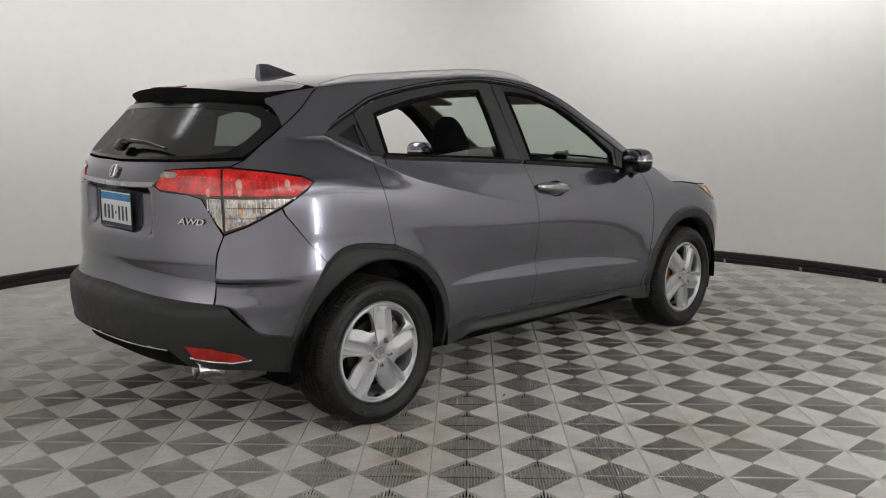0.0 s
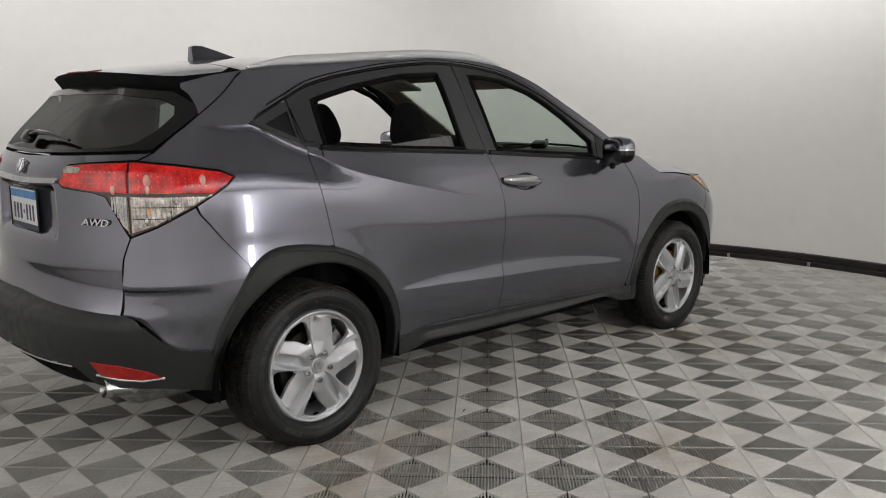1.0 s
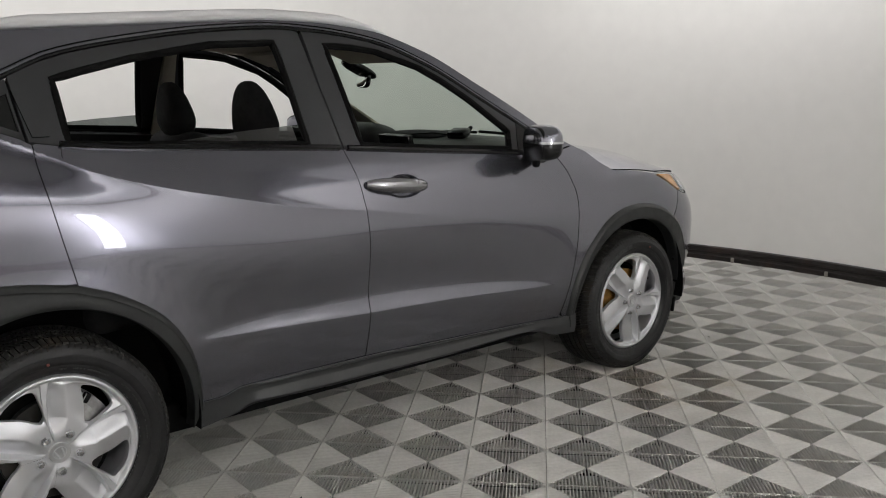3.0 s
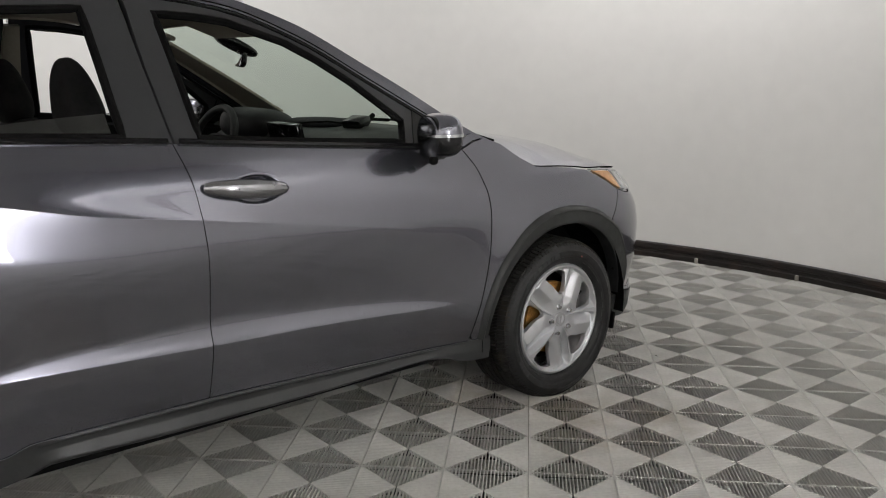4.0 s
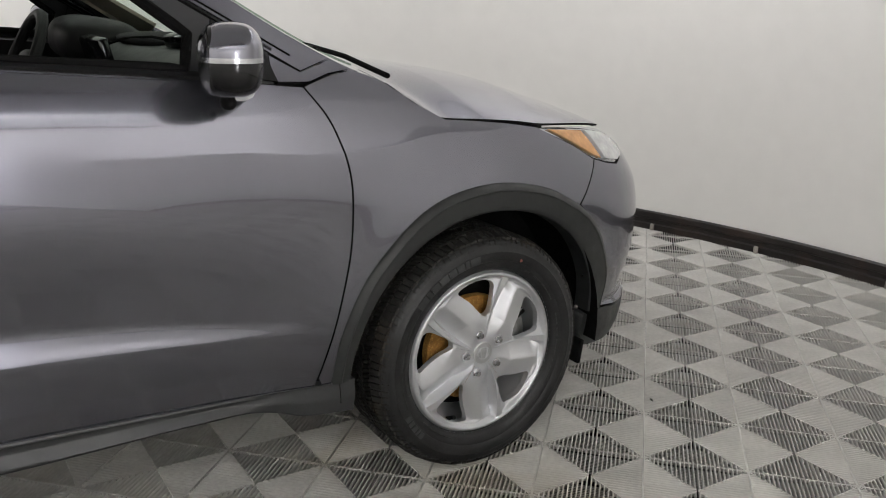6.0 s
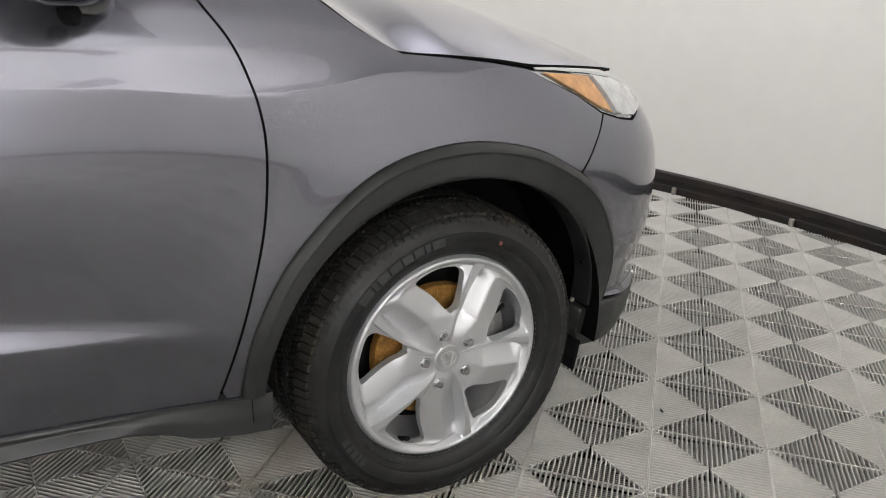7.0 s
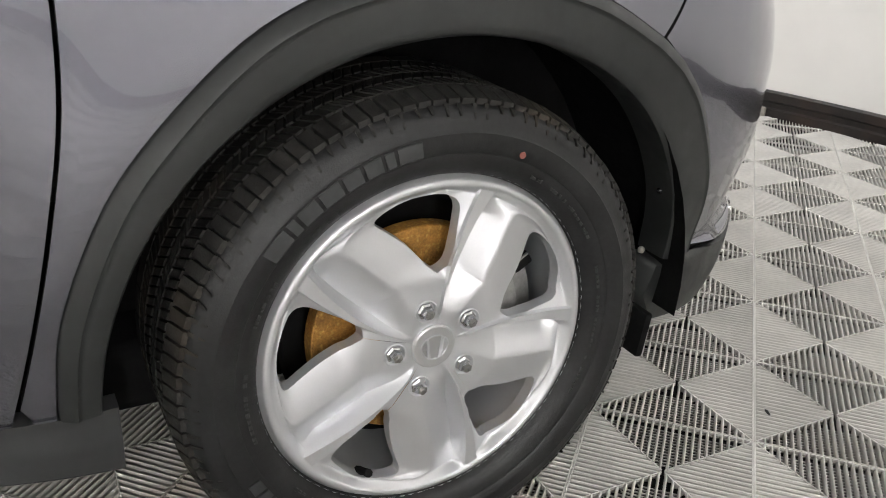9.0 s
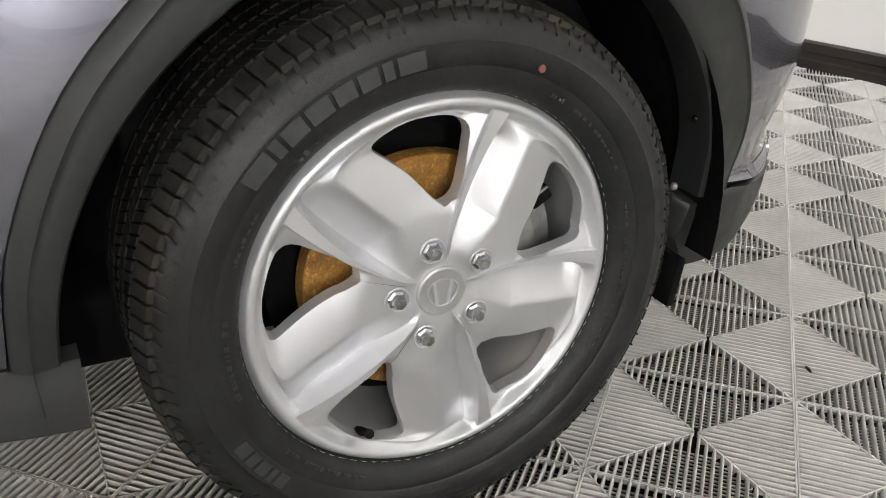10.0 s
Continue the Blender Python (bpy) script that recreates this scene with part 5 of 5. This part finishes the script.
    bm.transform(pose(0.098, -0.0155, 0.252))
    part("balance_dot", bm, DOT, tyre, "small red balance dot")
    # hub cap and nuts
    cap = part("centre_cap", lathe([(0.0001, 0.0045), (0.024, 0.0035), (0.0285, 0.0035), (0.0305, 0.005), (0.0315, 0.016)], 48), CAP, wheel, "grey centre cap with a plain raised badge")
    bm = bmesh.new()
    ring = [(0.019 * math.cos(a) * (1 + 0.12 * math.sin(a)), 0.0022, 0.017 * math.sin(a)) for a in np.linspace(0, 2 * math.pi, 25)]
    tube(ring, 0.0012, 5, bm=bm)
    for sx in (-1, 1):
        tube([(sx * 0.0075, 0.0022, -0.0135), (sx * 0.0115, 0.0022, 0.014)], 0.0026, 5, bm=bm)
    part("cap_badge", bm, ALLOY, cap)
    for k in range(5):
        a = radians(105 + 72 * k)
        bm = lathe([(0.0001, -0.004), (0.0055, -0.0035), (0.0068, -0.001), (0.0070, 0.004), (0.0092, 0.0055), (0.0098, 0.010)], 6)
        m = pose(0.057 * math.cos(a), -0.005, 0.057 * math.sin(a), 0, 13 * k, 0) @ Matrix.Scale(1.25, 4)
        bm.transform(m)
        part("lug_nut", bm, SATIN, wheel, sharp=20)
        bm = lathe([(0.0158, 0.0045), (0.0145, 0.0035), (0.0128, 0.0050), (0.0118, 0.013)], 24)
        bm.transform(pose(0.057 * math.cos(a), -0.003, 0.057 * math.sin(a)))
        part("nut_seat", bm, ALLOY, wheel)
    bm = tube([(0.207 * math.cos(radians(243)), 0.030, 0.207 * math.sin(radians(243))), (0.197 * math.cos(radians(242)), 0.014, 0.197 * math.sin(radians(242))), (0.190 * math.cos(radians(241)), -0.002, 0.190 * math.sin(radians(241)))], 0.006, 8, taper=[1.2, 0.8, 1.0])
    part("valve", bm, BLACK, wheel, "black rubber tyre valve")
    # brake
    disc = part("brake_disc", lathe([(0.06, 0.040), (0.075, 0.055), (0.088, 0.057), (0.089, 0.054), (0.147, 0.054), (0.1485, 0.056), (0.1485, 0.078), (0.07, 0.078)], 72), RUST, wheel, "rust-brown brake disc")
    bm = bmesh.new()
    for a0, a1, r0, r1, y0, y1 in ((-12, 40, 0.10, 0.146, 0.034, 0.052), (-8, 36, 0.135, 0.176, 0.05, 0.10)):
        rows = []
        for yy in (y0, y1):
            rows.append([[bm.verts.new((rr * math.cos(radians(a)), yy + (0.004 if rr == r1 and yy == y0 else 0), rr * math.sin(radians(a)))) for a in np.linspace(a0, a1, 12)] for rr in (r0, r1)])
        (p, q), (u, v) = rows
        for k in range(11):
            bm.faces.new((p[k], p[k + 1], q[k + 1], q[k]))
            bm.faces.new((u[k], u[k + 1], v[k + 1], v[k]))
            bm.faces.new((p[k], p[k + 1], u[k + 1], u[k]))
            bm.faces.new((q[k], q[k + 1], v[k + 1], v[k]))
        bm.faces.new((p[0], q[0], v[0], u[0]))
        bm.faces.new((p[-1], q[-1], v[-1], u[-1]))
    caliper = part("brake_caliper", bm, IRON, disc, "grey brake caliper")
    bm = bmesh.new()
    for a in (31, 40):
        rounded = rounded_box((0.030, 0.020, 0.020), pose(0.164 * math.cos(radians(a)), 0.036, 0.164 * math.sin(radians(a)), 0, -a, 0), 0.004)
        piece_mesh = bpy.data.meshes.new("pad_piece")
        rounded.to_mesh(piece_mesh)
        rounded.free()
        bm.from_mesh(piece_mesh)
        bpy.data.meshes.remove(piece_mesh)
    part("brake_pad", bm, BLACK, caliper, "black brake pad block")
    for a in (33.5, 37.5):
        part("pad_clip", rounded_box((0.026, 0.004, 0.003), pose(0.164 * math.cos(radians(a)), 0.027, 0.164 * math.sin(radians(a)), 0, -a, 0), 0.001), IRON, caliper)
    part("dust_shield", lathe([(0.05, 0.108), (0.17, 0.106), (0.18, 0.095)], 48), BLACK, wheel)
    return wheel


FINE_MARK = mat("fine_tyre_marks", (0.03, 0.03, 0.03), 0.5, vary=0.2, scale=40)
SIDE_MARK = mat("raised_tyre_marks", (0.042, 0.043, 0.044), 0.45, vary=0.2, scale=40)
DOT = mat("red_paint_dot", (0.24, 0.075, 0.06), 0.6, vary=0.2)
CAP = mat("grey_cap", (0.55, 0.55, 0.56), 0.35, 0.7, vary=0.05, coat=0.4)
FACE_Y = 0.859
wheel = make_wheel(0)
wheel.matrix_local = pose(HUB_F, -FACE_Y, HUB_Z)
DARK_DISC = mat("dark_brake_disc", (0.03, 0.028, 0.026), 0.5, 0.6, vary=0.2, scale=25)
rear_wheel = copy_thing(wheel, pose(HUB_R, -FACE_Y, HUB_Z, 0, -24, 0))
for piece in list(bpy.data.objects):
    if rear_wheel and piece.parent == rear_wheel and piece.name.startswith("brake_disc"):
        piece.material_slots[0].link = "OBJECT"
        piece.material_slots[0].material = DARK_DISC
copy_thing(wheel, pose(HUB_F, FACE_Y, HUB_Z, 0, 30, 180))
copy_thing(wheel, pose(HUB_R, FACE_Y, HUB_Z, 0, 55, 180))

# ---- door handles and mirrors ----
def blob(m, size, power=3.0, lo=-1.0, hi=1.0, nu=28, nv=20, bm=None):
    """A rounded box (superellipsoid) cut between the heights lo and hi (-1 to 1)."""
    bm = bm or bmesh.new()
    p = 2 / power
    rows = []
    for a in np.linspace(math.asin(lo), math.asin(hi), nv):
        row = []
        for b in np.linspace(0, 2 * math.pi, nu, endpoint=False):
            ca, sa, cb, sb = math.cos(a), math.sin(a), math.cos(b), math.sin(b)
            f = abs(ca) ** p
            row.append(bm.verts.new(m @ Vector((size[0] * f * math.copysign(abs(cb) ** p, cb), size[1] * f * math.copysign(abs(sb) ** p, sb), size[2] * math.copysign(abs(sa) ** p, sa)))))
        rows.append(row)
    for u, v in zip(rows, rows[1:]):
        for k in range(nu):
            bm.faces.new((u[k], u[(k + 1) % nu], v[(k + 1) % nu], v[k]))
    bm.faces.new(rows[0][::-1])
    bm.faces.new(rows[-1])
    bmesh.ops.remove_doubles(bm, verts=bm.verts[:], dist=1e-5)
    return bm


doors = [o for o in car.children if o.name.split(".")[0] == "front_door"]
for sgn, door in zip((-1, 1), doors):
    def bowl(s, z):
        q = around(s, z)
        r = np.hypot((s - 1.273) / 0.092, (z - 0.994) / 0.046)
        q[:, 1] += 0.026 * (1 - smooth((r - 0.25) / 0.75))
        q[:, 1] *= -sgn
        return q
    handle_bowl = panel("handle_recess", [[(1.273 + 0.093 * math.cos(a), 0.994 + 0.047 * math.sin(a)) for a in np.linspace(0, 2 * math.pi, 40, endpoint=False)]], bowl, PAINT, door, step=0.006, deep=0.004, gap=0.0, flip=sgn > 0)
    pts, tp = [], []
    for k in range(25):
        f = k / 24
        x = 1.104 + f * 0.268
        q = around(np.array([x]), np.array([1.0105 - 0.022 * f]))[0]
        pts.append((q[0], -sgn * (q[1] - 0.004 - 0.024 * math.sin(math.pi * f) ** 0.7), q[2]))
        tp.append(0.25 + 0.75 * math.sin(math.pi * min(1, 0.02 + 0.98 * f)) ** 0.45)
    grip = part("door_handle", tube(pts, 0.0205, 14, 1.45, taper=tp), HANDLE, door, "smooth grey and chrome door handle")
    q = Vector(pts[8])
    part("lock", blob(Matrix.Translation(q + Vector((0, sgn * 0.016, 0.001))), (0.005, 0.004, 0.005), 2.2, nu=14, nv=8), GLOSS_BLACK, grip)
    # mirror
    at = pose(1.908, sgn * 0.922, 1.122, 0, 0, sgn * 18)
    mirror = part("door_mirror", blob(at, (0.062, 0.098, 0.070), 3.0, -0.999, 0.0), GLOSS_BLACK, door, "grey door mirror with a black lower shell and clear turn signal strip")
    part("mirror_cap", blob(at, (0.064, 0.100, 0.073), 2.8, 0.055, 0.999), PAINT, mirror)
    part("turn_signal", blob(at, (0.0645, 0.1005, 0.070), 2.9, 0.0, 0.055, nv=3), LAMP_SILVER, mirror)
    part("mirror_glass", blob(at @ pose(-0.040, 0, 0.0), (0.012, 0.080, 0.056), 3.0), MIRROR, mirror)
    part("mirror_rim", blob(at @ pose(-0.036, 0, 0.0), (0.014, 0.089, 0.067), 3.2), GLOSS_BLACK, mirror)
    part("mirror_arm", tube([(1.96, sgn * 0.775, 1.060), (1.955, sgn * 0.83, 1.052), (1.94, sgn * 0.89, 1.058)], 0.032, 10, 0.75, taper=[1.2, 1.0, 0.9]), GLOSS_BLACK, mirror)
    part("mirror_camera", blob(pose(1.915, sgn * 0.88, 1.035), (0.016, 0.016, 0.016), 2.3, nu=14, nv=10), BLACK, mirror)
    tri = [(1.90, 1.085), (2.06, 1.062), (2.04, 1.13), (1.93, 1.195)]
    panel("mirror_sail", [tri], flank if sgn < 0 else flank_left, GLOSS_BLACK, door, lift=0.004, deep=0.012, step=0.03, flip=sgn > 0)

# ---- cabin ----
def slab(name, size, at, r, material, parent=car, label="", turn_y=0, turn_z=0):
    return part(name, rounded_box(size, pose(*at, 0, turn_y, turn_z), r, 3), material, parent, label)


slab("floor_pan", (3.3, 1.36, 0.10), (1.25, 0, 0.27), 0.02, BLACK)
slab("cargo_floor", (1.0, 1.1, 0.30), (-0.22, 0, 0.62), 0.02, BLACK)
slab("engine_bay", (0.85, 1.0, 0.55), (2.78, 0, 0.55), 0.05, BLACK)
slab("bulkhead", (0.05, 1.36, 0.7), (2.33, 0, 0.66), 0.01, BLACK)
for sgn, flp in ((-1, False), (1, True)):
    def trim_skin(s, z):
        q = around(s, z)
        q[:, 1] += 0.055
        q[:, 1] *= -sgn
        return q
    for x0, x1, low in ((0.10, 1.03, [(0.10, 0.80), (0.28, 0.74), (0.42, 0.60), (0.48, 0.38)]), (1.07, 2.12, [(1.07, 0.38)])):
        panel("door_trim", [low + [(x1, 0.38)] + [(x, float(belt(x)) - 0.012) for x in np.linspace(x1, x0, 8)]], trim_skin, CABIN, car, step=0.06, deep=-0.05, flip=flp)
    panel("cargo_trim", [[(-0.45, 0.8), (0.09, 0.8), (0.09, 1.36), (-0.1, 1.40), (-0.3, 1.36), (-0.45, 1.2)]], trim_skin, CABIN, car, step=0.06, flip=flp)

    panel("pillar_trim", [[(0.955, 1.10), (1.065, 1.10), (1.04, 1.5), (0.985, 1.5)]], trim_skin, HEADLINER, car, "beige inner middle pillar trim", step=0.05, deep=-0.02, flip=flp)

    def inner_pillar(x, v):
        q = top(x, v)
        q[:, 2] -= 0.022
        q[:, 1] *= 0.985
        return q
    panel("pillar_trim", [[(1.36, -sgn * 1.0), (1.46, -sgn * 0.80), (1.8, -sgn * 0.77), (2.18, -sgn * 0.74), (2.2, -sgn * 1.0)]], inner_pillar, HEADLINER, car, "beige inner front pillar trim", step=0.05, deep=0.012)


def lining(x, v):
    q = top(x, v)
    q[:, 2] -= 0.05
    q[:, 1] *= 0.96
    return q


panel("headliner", [across([(-0.35, 0.97), (1.3, 0.97), (1.40, 0.9), (1.47, 0.5)])], lining, HEADLINER, car, "beige fabric headliner", step=0.06, deep=0.01)
for y in (-0.36, 0.37):
    seat = part("front_seat", rounded_box((0.52, 0.50, 0.17), pose(1.22, y, 0.66, 0, -6, 0), 0.06, 4), CLOTH, car, "black cloth front seat with a headrest")
    part("seat_back", rounded_box((0.15, 0.46, 0.54), pose(1.0, y, 0.90, 0, -16, 0), 0.07, 4), CLOTH, seat)
    bm = blob(pose(0, 0, 0), (0.065, 0.125, 0.125), 2.7)
    for v in bm.verts:
        v.co.y *= 1 - 2.0 * max(v.co.z + 0.04, 0)
        v.co.x *= 1 - 2.4 * max(v.co.z + 0.04, 0)
    bm.transform(pose(0.925, y, 1.252, 0, -10, 0))
    part("headrest", bm, CLOTH, seat)
    for dy in (-0.06, 0.06):
        part("headrest_post", tube([(0.945, y + dy, 1.12), (0.93, y + dy, 1.20)], 0.007, 8), CHROME, seat)
bench = part("rear_seat", rounded_box((0.50, 1.25, 0.18), pose(0.42, 0, 0.68, 0, -5, 0), 0.06, 3), CLOTH, car, "black cloth rear bench seat")
part("seat_back", rounded_box((0.16, 1.22, 0.52), pose(0.12, 0, 0.92, 0, -20, 0), 0.06, 3), CLOTH, bench)
# dashboard
bm = bmesh.new()
prof = [(2.34, 1.085), (2.22, 1.108), (2.05, 1.112), (1.93, 1.100), (1.875, 1.07), (1.855, 1.0), (1.90, 0.80), (2.0, 0.62), (2.3, 0.55)]
rows = [[bm.verts.new((x + (0.02 * abs(y) if k < 6 else 0), y, z - 0.16 * max(0, abs(y) - 0.45))) for k, (x, z) in enumerate(prof)] for y in np.linspace(-0.70, 0.70, 15)]
for u, v in zip(rows, rows[1:]):
    for k in range(len(prof) - 1):
        bm.faces.new((u[k], u[k + 1], v[k + 1], v[k]))
bm.faces.new(rows[0])
bm.faces.new(rows[-1][::-1])
dash = part("dashboard", bm, DASH, car, "black moulded dashboard", sharp=50)
part("instrument_hood", blob(pose(1.93, 0.36, 1.09, 0, 8, 0), (0.13, 0.20, 0.075), 2.8), CABIN, dash)
part("centre_screen", rounded_box((0.03, 0.24, 0.15), pose(1.86, -0.02, 1.05, 0, -14, 0), 0.008), GLOSS_BLACK, dash)
part("dash_mat", blob(pose(2.05, 0.02, 1.112), (0.12, 0.20, 0.02), 2.6), CLOTH, dash)
part("phone_cradle", rounded_box((0.08, 0.09, 0.035), pose(2.02, -0.28, 1.13, 0, -15, 20), 0.01), GLOSS_BLACK, dash, "small black phone cradle")
part("cable", tube([(2.0, -0.25, 1.122), (1.97, -0.15, 1.128), (1.93, -0.02, 1.118), (1.90, 0.04, 1.10), (1.86, 0.08, 1.05)], 0.004, 6), BLACK, dash)
part("cradle_foot", tube([(2.06, -0.28, 1.105), (2.10, -0.26, 1.14), (2.13, -0.24, 1.15)], 0.010, 8), BLACK, dash)
# steering wheel
sm = pose(1.70, 0.36, 1.0, 0, -66, 0)
bm = tube([sm @ Vector((0.185 * math.cos(a), 0.185 * math.sin(a), 0)) for a in np.linspace(0, 2 * math.pi, 49)], 0.017, 10)
steer = part("steering_wheel", bm, CABIN, car, "black three-spoke steering wheel")
part("wheel_hub", blob(sm @ pose(0, 0, -0.015), (0.075, 0.085, 0.03), 2.6), CABIN, steer)
for a in (90, 270, 180):
    part("wheel_spoke", tube([sm @ Vector((0.05 * math.cos(radians(a)), 0.05 * math.sin(radians(a)), -0.012)), sm @ Vector((0.18 * math.cos(radians(a)), 0.18 * math.sin(radians(a)), 0))], 0.016, 8, 0.6), SATIN if a != 180 else CABIN, steer)
part("steering_column", tube([sm @ Vector((0, 0, -0.03)), sm @ Vector((0, 0, -0.25))], 0.045, 10), CABIN, steer)
# inner mirror, visors and sticker
im = part("inner_mirror", blob(pose(1.665, -0.03, 1.372, 0, 8, -20), (0.014, 0.095, 0.031), 3.0), GLOSS_BLACK, car, "black inside mirror on a short arm")
part("inner_mirror_glass", blob(pose(1.654, -0.026, 1.370, 0, 8, -20), (0.006, 0.088, 0.026), 3.2), MIRROR, im)
part("mirror_stalk", tube([(1.675, -0.02, 1.375), (1.70, 0.0, 1.395), (1.70, 0.0, 1.415)], 0.010, 8), GLOSS_BLACK, im)
part("camera_pod", blob(pose(1.66, 0.0, 1.425, 0, 25, 0), (0.09, 0.06, 0.02), 2.5), GLOSS_BLACK, im)
for y in (-0.36, 0.36):
    part("sun_visor", rounded_box((0.15, 0.36, 0.018), pose(1.43, y, 1.475, 0, 20, 0), 0.008), HEADLINER, car)
panel("windscreen_sticker", [[(2.07, 0.80), (2.125, 0.80), (2.125, 0.88), (2.07, 0.88)]], top, STICKER, car, "small printed grey sticker inside the windscreen", lift=-0.008, deep=0.001, gap=0.0)
for y0, y1, x0 in ((-0.62, 0.0, 2.425), (0.05, 0.62, 2.43)):
    part("windscreen_wiper", tube([top(np.array([x0 - 0.03 * abs(f)]), np.array([(y0 + (y1 - y0) * g) / 0.78]))[0] + np.array([0, 0, 0.022]) for f, g in ((0, 0), (0.3, 0.35), (0.5, 0.7), (0.6, 1.0))], 0.009, 8, 0.8), BLACK, car, "black windscreen wiper")
# suspension and underside seen behind the wheels
slab("rear_axle", (0.10, 1.3, 0.10), (0.0, 0, 0.30), 0.03, BLACK)
slab("silencer", (0.36, 0.50, 0.16), (-0.48, -0.32, 0.32), 0.06, IRON)


# ---- small things ----
CLIP = mat("pale_plastic_clip", (0.30, 0.28, 0.25), 0.5, vary=0.15)
baseboard_ob = bpy.data.objects["baseboard"]
for x, y in ((4.99, 0.77), (5.136, 0.165), (5.121, -0.533), (4.98, -1.2), (4.6, 1.5), (3.9, 2.25), (2.4, 3.45), (-0.3, 3.45), (-2.0, 2.3), (-3.0, 0.8)):
    a = math.atan2(y - CY, x - CX)
    r = float(wall_radius(math.degrees(a))) - 0.036
    part("base_clip", rounded_box((0.018, 0.022, 0.038), pose(CX + r * math.cos(a), CY + r * math.sin(a), 0.018, 0, 0, math.degrees(a)), 0.004), CLIP, baseboard_ob)
# Thin dark slivers added to stand for small marks in the tiles.
for x, y, w_, turn_ in ((0.699, -0.977, 0.020, 30), (3.336, -0.818, 0.010, 70)):
    scrap = part("floor_scrap", blob(pose(x, y, 0.0018, 0, 0, turn_), (w_, 0.003, 0.0018), 2.2, nu=16, nv=8), BLACK, None)
    tagged(scrap, "small dark mark on the ribbed tiles", "scrap")
# clips along the front edge of the wheel housing and a small flap below it
for x, z, mm in ((2.985, 0.383, CLIP), (3.005, 0.475, GLOSS_BLACK), (2.99, 0.585, GLOSS_BLACK), (2.965, 0.66, GLOSS_BLACK)):
    part("liner_clip", blob(pose(x, -0.80, z), (0.0055, 0.005, 0.0055), 2.2, nu=14, nv=8), mm, car)
part("air_flap", rounded_box((0.014, 0.12, 0.075), pose(2.995, -0.765, 0.245, 0, 8, 0), 0.004), BLACK, car, "short black rubber flap ahead of the wheel")
